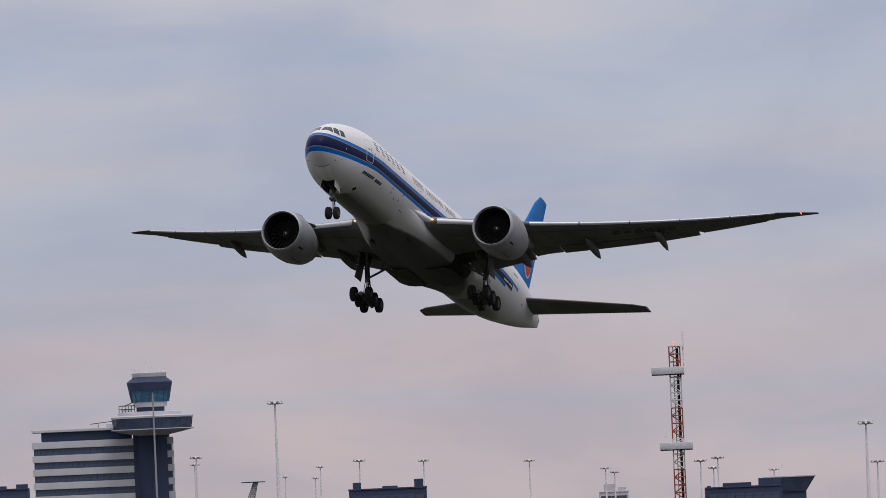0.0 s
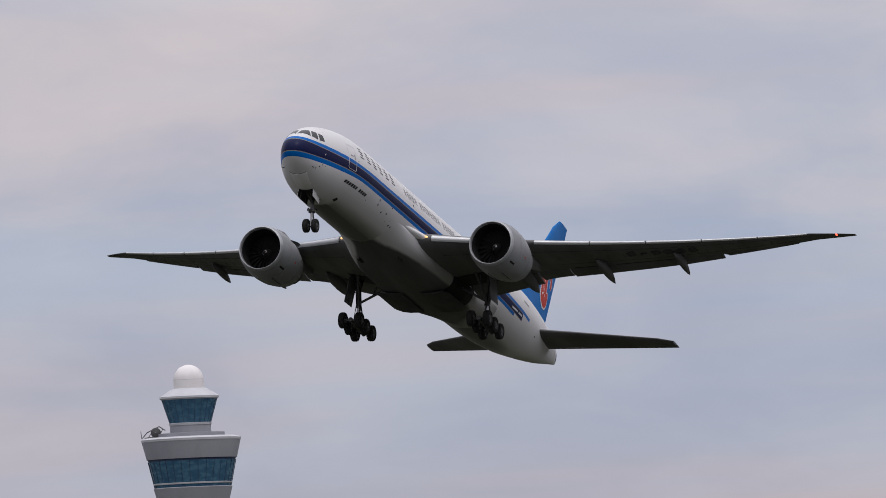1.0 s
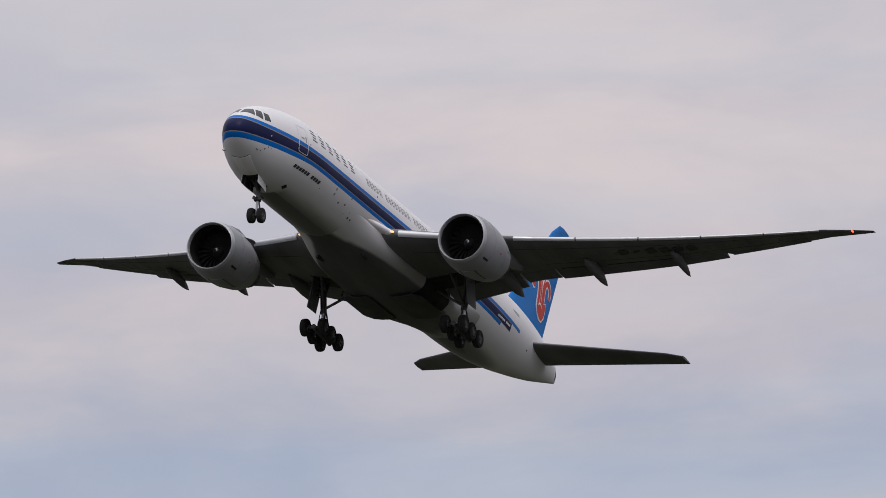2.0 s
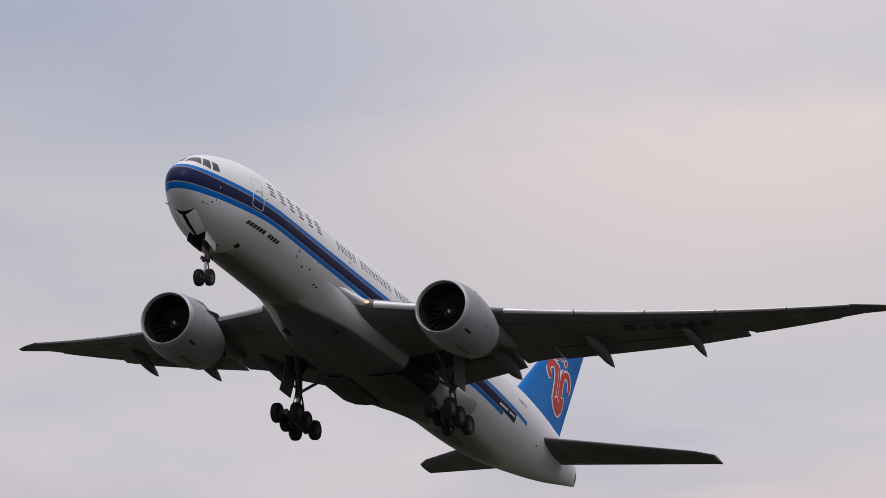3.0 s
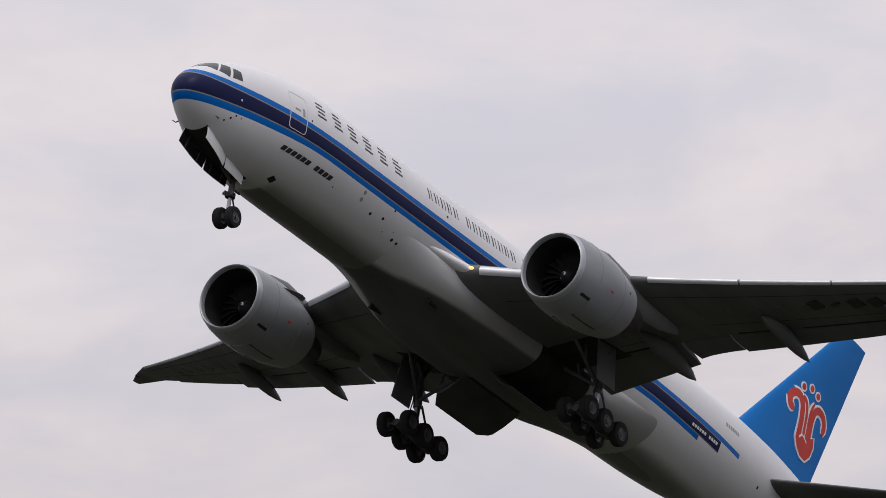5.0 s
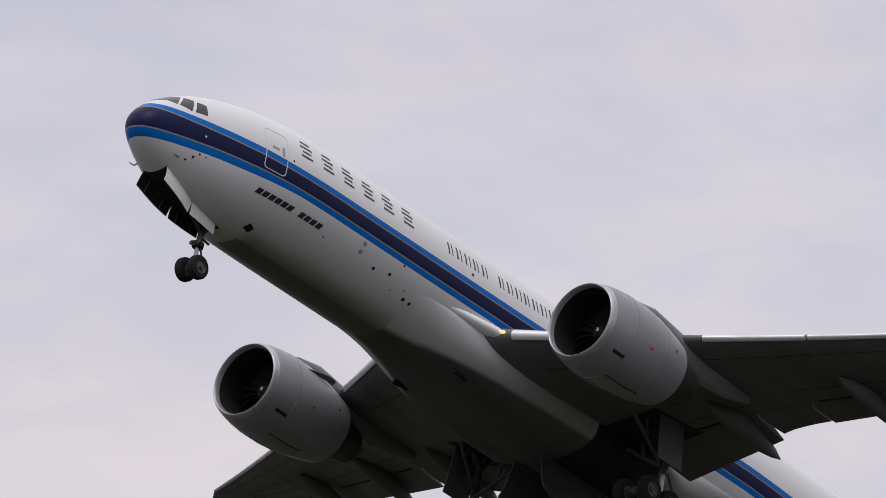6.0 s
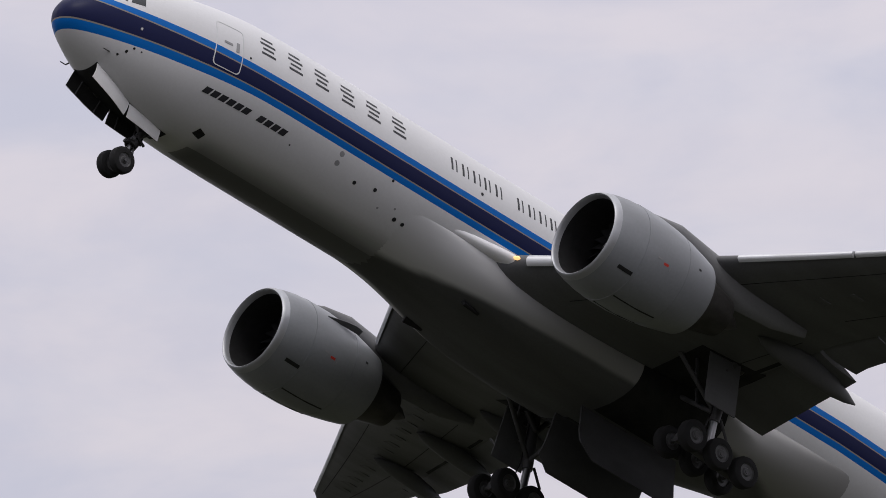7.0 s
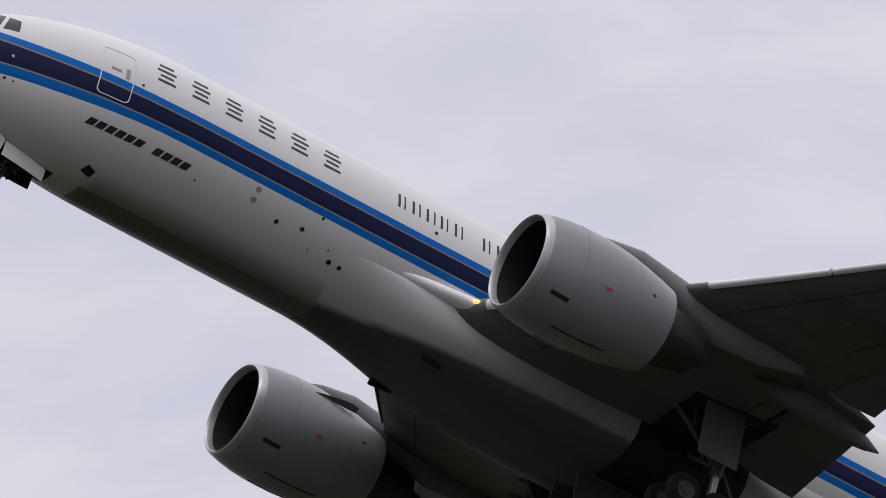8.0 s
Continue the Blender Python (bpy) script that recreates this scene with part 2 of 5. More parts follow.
M_GLASS_DARK = simple("cockpit_glass", (0.02, 0.024, 0.028), (0.035, 0.037, 0.04), 0.08, 0, 2, 12, (1, 1, 1), 0.3)
M_BLUE = simple("tail_blue_paint", (0.001, 0.145, 0.46), (0.003, 0.115, 0.37), 0.34, 0, 0.4, 8, (0.5, 1, 1), 0.4)
M_BLUE.node_tree.nodes["Principled BSDF"].inputs["Specular IOR Level"].default_value = 0.1
M_RED = simple("emblem_red_paint", (0.52, 0.035, 0.02), (0.40, 0.03, 0.02), 0.4, 0, 0.8, 9, (1, 1, 1), 0.4)
M_INK = simple("lettering_black_paint", (0.018, 0.018, 0.022), (0.035, 0.035, 0.04), 0.4, 0, 1.2, 12, (1, 1, 1), 0.5)
M_SEAM = simple("panel_seam", (0.30, 0.30, 0.31), (0.2, 0.2, 0.2), 0.5, 0, 1.2, 12, (1, 1, 1), 0.5)
M_TRIM = simple("door_trim_silver", (0.62, 0.62, 0.63), (0.45, 0.45, 0.45), 0.35, 0.3, 1.2, 12, (1, 1, 1), 0.4)
M_LAND = glowing("landing_light", (1.0, 0.60, 0.24), 1.1)
M_NAVRED = glowing("red_navigation_light", (1.0, 0.06, 0.03), 5.0)
M_BEACON = glowing("red_obstruction_light", (1.0, 0.10, 0.06), 2.5)
# airport
M_GRASS = simple("airfield_grass", (0.022, 0.026, 0.013), (0.034, 0.033, 0.021), 0.9, 0, 0.02, 0.6, (1, 1, 1), 0.8)
M_CONC = simple("tower_concrete", (0.30, 0.31, 0.34), (0.22, 0.225, 0.25), 0.75, 0, 0.15, 2.0, (1, 1, 0.3), 0.5)
M_PALE = simple("pale_cladding", (0.52, 0.53, 0.56), (0.40, 0.40, 0.43), 0.6, 0, 0.2, 2.5, (1, 1, 0.3), 0.5)
M_DOME = simple("radome_white", (0.74, 0.72, 0.72), (0.62, 0.6, 0.6), 0.55, 0, 0.3, 3, (1, 1, 1), 0.4)
M_PANE = simple("tower_glass", (0.03, 0.085, 0.155), (0.06, 0.15, 0.22), 0.18, 0, 0.35, 1.4, (1, 1, 2.0), 0.9)
# dark glass and cladding, lifted and blued by distance haze mixed into the colour
M_PANE_D = simple("hazed_office_glass", (0.042, 0.06, 0.105), (0.07, 0.09, 0.135), 0.2, 0, 0.25, 1.2, (1, 1, 2.0), 0.8)
M_DARKHAZE = simple("hazed_dark_cladding", (0.028, 0.043, 0.088), (0.042, 0.058, 0.105), 0.6, 0, 0.2, 2, (1, 1, 0.5), 0.6)
# steel paled in its base colour to give far poles their haze
M_GALV = simple("hazed_galvanised_steel", (0.74, 0.72, 0.74), (0.60, 0.59, 0.61), 0.55, 0.1, 0.5, 4, (1, 1, 0.4), 0.5)
M_MASTRED = simple("mast_red_paint", (0.30, 0.085, 0.065), (0.22, 0.07, 0.06), 0.55, 0, 0.5, 5, (1, 1, 1), 0.5)
M_MASTWHITE = simple("mast_white_paint", (0.62, 0.60, 0.60), (0.42, 0.41, 0.41), 0.55, 0, 0.5, 5, (1, 1, 1), 0.5)
M_CYAN = simple("airliner_light_blue", (0.10, 0.42, 0.66), (0.08, 0.34, 0.55), 0.4, 0, 0.3, 3, (1, 1, 1), 0.4)
# facade colour with the haze of distance painted in
M_HAZE = simple("far_hazed_facade", (0.52, 0.49, 0.53), (0.45, 0.43, 0.47), 0.8, 0, 0.1, 1, (1, 1, 0.5), 0.5)

# ---- shaping helpers ----


def part(name, bm, mat, parent, label="", smooth=True, at=None):
    """One bmesh as one mesh object under a thing or a part."""
    me = bpy.data.meshes.new(name)
    bm.to_mesh(me)
    bm.free()
    me.materials.append(mat)
    if smooth:
        me.shade_smooth()
        me.set_sharp_from_angle(angle=radians(38))
    ob = new(name, me)
    ob.parent = parent
    if at is not None:
        ob.matrix_basis = at
    if label:
        ob["label"] = label
    return ob


def thing(name, label, category, m=None, group="", kind=""):
    ob = new(name)
    ob.empty_display_size = 0.5
    if m is not None:
        ob.matrix_basis = m
    return tagged(ob, label, category, group, kind)


def loft(bm, rings, ends=True, closed=True):
    rows = [[bm.verts.new(p) for p in ring] for ring in rings]
    for a, b in zip(rows, rows[1:]):
        n = len(a)
        for i in range(n if closed else n - 1):
            j = (i + 1) % n
            bm.faces.new((a[i], a[j], b[j], b[i]))
    if ends and closed:
        bm.faces.new(rows[0][::-1])
        bm.faces.new(rows[-1])
    bmesh.ops.recalc_face_normals(bm, faces=bm.faces)
    return bm


def lathe(profile, axis="x", seg=48, origin=(0, 0, 0), ends=False):
    """Revolve (along, radius) pairs; along runs on the axis."""
    bm = bmesh.new()
    rings = []
    for a, r in profile:
        ring = []
        for i in range(seg):
            c, s = math.cos(2 * math.pi * i / seg) * r, math.sin(2 * math.pi * i / seg) * r
            p = {"x": (a, c, s), "y": (c, a, s), "z": (c, s, a)}[axis]
            ring.append(Vector(p) + Vector(origin))
        rings.append(ring)
    return loft(bm, rings, ends)


def box(bm, size, m=None, bevel=0.0):
    made = bmesh.ops.create_cube(bm, size=1.0, matrix=(m or Matrix()) @ Matrix.Diagonal((*size, 1)))
    if bevel:
        edges = {e for v in made["verts"] for e in v.link_edges}
        bmesh.ops.bevel(bm, geom=list(edges), offset=bevel, segments=2, affect="EDGES", profile=0.5)
    return bm


def boxed(size, at=(0, 0, 0), turn=(0, 0, 0), bevel=0.0):
    return box(bmesh.new(), size, pose(*at, *turn), bevel)


def rod(bm, a, b, r0, r1=None, seg=12):
    a, b = Vector(a), Vector(b)
    turn = (b - a).to_track_quat("Z", "Y").to_matrix().to_4x4()
    bmesh.ops.create_cone(bm, cap_ends=True, segments=seg, radius1=r0, radius2=r0 if r1 is None else r1, depth=(b - a).length,
                          matrix=Matrix.Translation((a + b) / 2) @ turn)
    return bm


def rods(*items):
    bm = bmesh.new()
    for it in items:
        rod(bm, *it)
    return bm


def curve_at(table, x):
    """Smooth curve through (x, value) pairs, x falling or rising."""
    xs = [p[0] for p in table]
    vs = [p[1] for p in table]
    if xs[0] > xs[-1]:
        xs, vs = xs[::-1], vs[::-1]
    if x <= xs[0]:
        return vs[0]
    if x >= xs[-1]:
        return vs[-1]
    i = max(k for k in range(len(xs) - 1) if xs[k] <= x)
    d = [(vs[k + 1] - vs[k]) / (xs[k + 1] - xs[k]) for k in range(len(xs) - 1)]

    def slope(k):
        if k == 0:
            return d[0]
        if k == len(xs) - 1:
            return d[-1]
        return 0.0 if d[k - 1] * d[k] <= 0 else 2 * d[k - 1] * d[k] / (d[k - 1] + d[k])

    h = xs[i + 1] - xs[i]
    t = (x - xs[i]) / h
    return ((1 + 2 * t) * (1 - t) ** 2 * vs[i] + t * (1 - t) ** 2 * h * slope(i)
            + t * t * (3 - 2 * t) * vs[i + 1] + t * t * (t - 1) * h * slope(i + 1))

# ---- ground ----
gm = bmesh.new()
bmesh.ops.create_circle(gm, cap_ends=True, segments=96, radius=4900)
ground = part("ground", gm, M_GRASS, None, smooth=False)
tagged(ground, "flat mown airfield grass reaching the horizon", "ground", kind="structure")

# ---- the aircraft: x forward from its nose, y to its port side, z up ----
plane = thing("cargo_airliner", "white twin-engine cargo jet climbing, navy and blue stripe, blue tail", "airplane")

BODY_TOP = [(-0.20, -0.50), (-0.25, -0.20), (-0.42, 0.14), (-0.85, 0.62), (-1.40, 1.06), (-2.05, 1.47), (-2.75, 1.83), (-3.55, 2.14), (-4.45, 2.41), (-5.38, 2.63), (-6.6, 2.85),
            (-8.5, 3.05), (-10.5, 3.1), (-50.0, 3.1), (-54.3, 2.93), (-58.6, 2.48), (-61.7, 1.88), (-63.4, 1.46)]
BODY_LOW = [(-0.20, -0.50), (-0.25, -0.80), (-0.50, -1.16), (-1.25, -1.71), (-2.31, -2.22), (-3.71, -2.71), (-5.57, -3.0), (-8, -3.1), (-41, -3.1), (-44, -3.08), (-47, -2.97),
            (-50.2, -2.68), (-54.3, -2.02), (-58.6, -1.16), (-61.7, -0.36), (-63.4, 0.08)]
BODY_HALF = [(-0.20, 0.0), (-0.25, 0.34), (-0.50, 0.70), (-1.30, 1.20), (-2.31, 1.64), (-3.43, 2.06), (-4.73, 2.44), (-6.5, 2.82), (-8.6, 3.04), (-10.5, 3.1), (-42.0, 3.1), (-46.0, 2.97), (-50.2, 2.58),
             (-54.4, 1.98), (-58.6, 1.26), (-61.7, 0.64), (-63.4, 0.16)]


def body_point(x, ang, off=0.0):
    """A point on the skin at station x; ang in degrees from the port side, upwards."""
    top, low, half = curve_at(BODY_TOP, x), curve_at(BODY_LOW, x), curve_at(BODY_HALF, x)
    mid, tall = (top + low) / 2, (top - low) / 2
    a = radians(ang)
    return Vector((x, (half + off) * math.cos(a), mid + (tall + off) * math.sin(a)))


def angle_at(x, z):
    top, low = curve_at(BODY_TOP, x), curve_at(BODY_LOW, x)
    return math.degrees(math.asin(max(-1, min(1, (z - (top + low) / 2) / ((top - low) / 2)))))


def make_body():
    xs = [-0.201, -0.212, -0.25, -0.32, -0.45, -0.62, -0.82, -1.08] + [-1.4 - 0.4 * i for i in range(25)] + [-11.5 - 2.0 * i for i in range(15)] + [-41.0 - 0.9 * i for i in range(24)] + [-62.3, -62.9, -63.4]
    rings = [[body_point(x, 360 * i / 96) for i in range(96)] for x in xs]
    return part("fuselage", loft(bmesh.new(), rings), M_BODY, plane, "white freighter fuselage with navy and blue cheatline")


fuselage = make_body()


def skin_patch(name, mat, corners, parent=None, off=0.012, label="", n=4, side=1, by_angle=False):
    """A thin painted or fitted panel lying on the skin; corners (x, z) in order, on the port side."""
    xa, xb, xc, xd = [c[0] for c in corners]
    bm = bmesh.new()
    lower, upper = [], []
    aa, ab, ac, ad = [z if by_angle else angle_at(x, z) for x, z in corners]
    for i in range(n + 1):
        for j in range(n + 1):
            u, v = i / n, j / n
            x = (1 - v) * ((1 - u) * xa + u * xb) + v * ((1 - u) * xd + u * xc)
            ang = (1 - v) * ((1 - u) * aa + u * ab) + v * ((1 - u) * ad + u * ac)
            for pile, o in ((upper, off), (lower, -0.01)):
                p = body_point(x, ang, o)
                p.y *= side
                pile.append(bm.verts.new(p))
    for i in range(n):
        for j in range(n):
            k = i * (n + 1) + j
            bm.faces.new((upper[k], upper[k + 1], upper[k + n + 2], upper[k + n + 1]))
    rim = [i * (n + 1) for i in range(n + 1)] + [n * (n + 1) + j for j in range(1, n + 1)] + [(n - i) * (n + 1) + n for i in range(1, n + 1)] + [n - j for j in range(1, n)]
    for a, b in zip(rim, rim[1:] + rim[:1]):
        bm.faces.new((upper[a], upper[b], lower[b], lower[a]))
    bmesh.ops.recalc_face_normals(bm, faces=bm.faces)
    return part(name, bm, mat, parent or fuselage, label)


def skin_frame(name, mat, x0, x1, z0, z1, width, parent=fuselage, off=0.014, side=1, round_off=0.18):
    """A rounded outline on the skin, such as a door's edge."""
    pts = []
    for cx, cz, a0 in ((x1, z1, 0), (x0, z1, 90), (x0, z0, 180), (x1, z0, 270)):
        ox, oz = (-round_off if cx > (x0 + x1) / 2 else round_off), (-round_off if cz > (z0 + z1) / 2 else round_off)
        for k in range(5):
            a = radians(a0 + 22.5 * k)
            pts.append((cx + ox + round_off * math.cos(a), cz + oz + round_off * math.sin(a)))
    dense = []
    for (xa, za), (xb, zb) in zip(pts, pts[1:] + pts[:1]):
        steps = max(1, int(math.hypot(xb - xa, zb - za) / 0.25))
        dense += [(xa + (xb - xa) * k / steps, za + (zb - za) * k / steps) for k in range(steps)]
    bm = bmesh.new()
    rings = []
    n = len(dense)
    mx, mz = (x0 + x1) / 2, (z0 + z1) / 2
    for x, z in dense:
        inn = (x + (mx - x) / max(abs(x1 - x0), 0.1) * 2 * width, z + (mz - z) / max(abs(z1 - z0), 0.1) * 2 * width)
        ring = []
        for (px_, pz_), o in (((x, z), -0.01), ((x, z), off), (inn, off), (inn, -0.01)):
            p = body_point(px_, angle_at(px_, pz_), o)
            p.y *= side
            ring.append(bm.verts.new(p))
        rings.append(ring)
    for a, b in zip(rings, rings[1:] + rings[:1]):
        for i in range(4):
            bm.faces.new((a[i], a[(i + 1) % 4], b[(i + 1) % 4], b[i]))
    bmesh.ops.recalc_face_normals(bm, faces=bm.faces)
    return part(name, bm, mat, parent)


# belly fairing between the wings
FAIR_HALF, FAIR_LOW, FAIR_TOP = 3.30, -3.84, -0.9


def fairing_point(i, n, swell):
    """A point of the squarish fairing section, drawn back towards the round body where it swells less."""
    a = 2 * math.pi * i / n
    c, s = math.cos(a), math.sin(a)
    y = FAIR_HALF * math.copysign(abs(c) ** 0.8, c)
    z = (FAIR_TOP + FAIR_LOW) / 2 + (FAIR_TOP - FAIR_LOW) / 2 * math.copysign(abs(s) ** 0.8, s)
    r = math.hypot(y, z)
    k = min(1.0, 3.085 / r)
    return y * (k + (1 - k) * swell), z * (k + (1 - k) * swell)


def fairing_low(y):
    """Height of the fairing's underside at its widest, y from the middle."""
    c = min(1.0, abs(y) / FAIR_HALF) ** 1.25
    return (FAIR_TOP + FAIR_LOW) / 2 - (FAIR_TOP - FAIR_LOW) / 2 * (1 - c * c) ** 0.4


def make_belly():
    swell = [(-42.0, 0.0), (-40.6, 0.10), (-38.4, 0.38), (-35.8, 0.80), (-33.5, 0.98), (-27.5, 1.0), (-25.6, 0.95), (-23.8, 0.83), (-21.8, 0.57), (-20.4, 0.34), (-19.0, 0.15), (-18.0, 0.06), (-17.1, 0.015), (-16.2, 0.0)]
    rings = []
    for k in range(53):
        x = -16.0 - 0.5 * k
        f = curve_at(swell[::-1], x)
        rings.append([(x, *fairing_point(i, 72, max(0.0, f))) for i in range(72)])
    return part("belly_fairing", loft(bmesh.new(), rings), M_HULL, plane, "white and grey wing-to-body belly fairing with painted-in shading")


belly_fairing = make_belly()

# ---- wings ----
WING = [  # span, leading edge, trailing edge, thickness ratio
    (2.4, -21.0, -36.0, 0.125), (3.5, -21.9, -35.8, 0.125), (6.5, -23.96, -35.65, 0.118), (9.77, -26.2, -35.5, 0.11), (11.0, -27.05, -35.8, 0.108), (15, -29.8, -37.3, 0.102),
    (20, -33.23, -39.2, 0.098), (25, -36.67, -40.7, 0.095), (29.6, -39.83, -42.0, 0.092), (31.2, -41.45, -42.85, 0.09), (32.4, -42.85, -43.45, 0.08)]


def wing_row(y):
    cols = [curve_at([(r[0], r[k]) for r in WING], y) if k == 3 else float(np.interp(y, [r[0] for r in WING], [r[k] for r in WING])) for k in (1, 2, 3)]
    return cols


def wing_z(y, side=1):
    """Height of the bent wing; the starboard one flexes a little less."""
    d = y - 3.5
    return -1.5 + 0.13 * d + (0.0029 if side == 1 else 0.00205) * d * abs(d)


def foil(u, upper):
    """Half-thickness shape of a cambered section, 0 to 1 along the chord."""
    t = 5 * (0.2969 * math.sqrt(u) - 0.126 * u - 0.3516 * u * u + 0.2843 * u ** 3 - 0.1036 * u ** 4)
    camber = 0.10 * u * (1 - u)
    return camber * 0.35 + t * (0.95 if upper else -1.05)


US = [0, 0.004, 0.015, 0.04, 0.08, 0.14, 0.22, 0.32, 0.44, 0.56, 0.68, 0.78, 0.86, 0.93, 1.0]


def section(y, side, cut=1.0, start=0.0, grow=1.0):
    le, te, tc = wing_row(y)
    chord = le - te
    twist = radians(1.5 - 5.5 * min(1, (y - 2.4) / 28))
    us = [start + (cut - start) * u for u in US]
    pts = [(u, foil(u, True) * tc * grow) for u in us[::-1]] + [(u, foil(u, False) * tc * grow) for u in (us[1:] if start == 0 else us)]
    out = []
    for u, h in pts:
        dx, dz = -(u - 0.3) * chord, h * chord
        out.append((le - 0.3 * chord + dx * math.cos(twist) - dz * math.sin(twist), side * y, wing_z(y, side) + dx * math.sin(twist) + dz * math.cos(twist)))
    return out


def chord_cut(y):
    return 0.80 if 3.2 < y < 22.6 else 1.0


def make_flap(wing, side, y0, y1, droop, name, lo=0.80, hi=1.05, drop=0.004):
    rings = []
    for k in range(5):
        y = y0 + (y1 - y0) * k / 4
        le, te, tc = wing_row(y)
        chord = le - te
        base_z = wing_z(y, side) + math.sin(radians(1.5 - 5.5 * (y - 2.4) / 28)) * -(lo - 0.3) * chord
        length = (hi - lo) * chord
        a = radians(droop)
        ring = []
        for u, up in [(u, True) for u in US[::-1]] + [(u, False) for u in US[1:]]:
            h = foil(u, up) * 0.15 * length
            dx = u * length
            ring.append((le - lo * chord - dx * math.cos(a) + h * math.sin(a), side * y, base_z - drop * chord - dx * math.sin(a) + h * math.cos(a)))
        rings.append(ring)
    return part(name, loft(bmesh.new(), rings), M_WING, wing)


def make_fairing(wing, side, y, x_end, z_end, length, width, name="flap_track_fairing"):
    rings = []
    le, te, tc = wing_row(y)
    for k, (u, w, h) in enumerate(((0, 0.04, 0.05), (0.06, 0.42, 0.4), (0.18, 0.78, 0.75), (0.35, 1.0, 1.0), (0.55, 1.0, 1.0), (0.75, 0.78, 0.8), (0.9, 0.42, 0.45), (1.0, 0.05, 0.06))):
        x = x_end + length * (1 - u)
        under = wing_z(y, side) - 0.02 * (le - te) - 0.05 * max(0, (x - (te + 1)) * 0.3)
        mid_z = under - 0.32 + (z_end - (under - 0.32)) * max(0, (u - 0.35) / 0.65) ** 1.3
        ring = [(x, side * (y + 0.5 * width * w * math.cos(2 * math.pi * i / 16)), mid_z + 0.52 * width * h * 1.25 * math.sin(2 * math.pi * i / 16)) for i in range(16)]
        rings.append(ring)
    return part(name, loft(bmesh.new(), rings), M_WING, wing)


def make_wing(side, label):
    ys = [2.4, 3.1, 3.3, 5, 6.5, 8.2, 9.77, 10.6, 11, 12.5, 14, 15.5, 17, 18.5, 20, 21.5, 22.4, 22.8, 24.5, 26, 27.5, 29, 29.6, 30.2, 30.8, 31.4, 31.9, 32.3, 32.4]
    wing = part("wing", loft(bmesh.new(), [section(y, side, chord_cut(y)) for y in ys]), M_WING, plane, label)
    # slats: bare metal leading edge in segments, with gaps at root, engine and tip
    for y0, y1 in ((3.95, 8.7), (10.9, 14.6), (14.7, 18.4), (18.5, 22.2), (22.3, 26.0), (26.1, 29.4)):
        rings = []
        for k in range(4):
            y = y0 + (y1 - y0) * k / 3
            le, te, tc = wing_row(y)
            nose = section(y, side, 0.13 / (le - te), 0.0, 1.05)
            rings.append([(p[0] + 0.10, p[1], p[2] - 0.035) for p in nose])
        part("slat", loft(bmesh.new(), rings), M_SLAT, wing, "bare metal slat")
    make_flap(wing, side, 3.4, 8.9, 11, "flap", 0.79, 1.03)
    make_flap(wing, side, 9.0, 11.34, 7, "flaperon", 0.80, 1.01)
    make_flap(wing, side, 11.46, 22.6, 8, "flap", 0.78, 1.02)
    make_flap(wing, side, 22.9, 28.2, 2, "aileron", 0.79, 1.005, 0.0)
    for y, xe, ze, ln, w in ((8.2, -36.55, -1.75, 5.6, 0.84), (14.2, -37.65, -0.74, 5.0, 0.66), (19.85, -39.5, 0.42, 4.4, 0.56)):
        make_fairing(wing, side, y, xe, ze, ln, w)
    # panel lines and hinge gaps on the lower skin
    for u, y0, y1, wide in ((0.16, 4.2, 29.0, 0.018), (0.60, 11.4, 28.6, 0.018), (0.70, 3.6, 9.0, 0.018), (0.775, 3.9, 7.4, 0.16), (0.775, 11.9, 13.6, 0.10), (0.775, 14.9, 19.2, 0.09)):
        rings = []
        for k in range(15):
            y = y0 + (y1 - y0) * k / 14
            le, te, tc = wing_row(y)
            c = le - te
            twist = radians(1.5 - 5.5 * min(1, (y - 2.4) / 28))
            row = []
            for du, off in ((-wide, 0.02), (-wide, -0.006), (wide, -0.006), (wide, 0.02)):
                dx, dz = -(u - 0.3) * c + du, foil(u, False) * tc * c + off
                row.append((le - 0.3 * c + dx * math.cos(twist) - dz * math.sin(twist), side * y, wing_z(y, side) + dx * math.sin(twist) + dz * math.cos(twist)))
            rings.append(row)
        part("skin_joint", loft(bmesh.new(), rings), M_BAY, wing)
    # fuel access covers between the spars
    for k in range(14):
        y = 11.8 + 1.15 * k
        le, te, tc = wing_row(y)
        c = le - te
        twist = radians(1.5 - 5.5 * min(1, (y - 2.4) / 28))
        dx, dz = -(0.38 - 0.3) * c, foil(0.38, False) * tc * c - 0.012
        cover = boxed((0.62, 0.36, 0.03), (0, 0, 0), (0, 0, 0), 0.012)
        part("access_cover", cover, M_WING, wing, "", False, Matrix.Translation((le - 0.3 * c + dx, side * y, wing_z(y, side) + dx * math.sin(twist) + dz)) @ pose(0, 0, 0, side * 9, 0, 0))
    return wing


wing_port = make_wing(1, "grey swept port wing with flaps set for takeoff")
wing_star = make_wing(-1, "grey swept starboard wing with flaps set for takeoff")

# ---- engines ----
ENGINE_Y, ENGINE_Z, ENGINE_X = 9.77, -2.52, -20.03


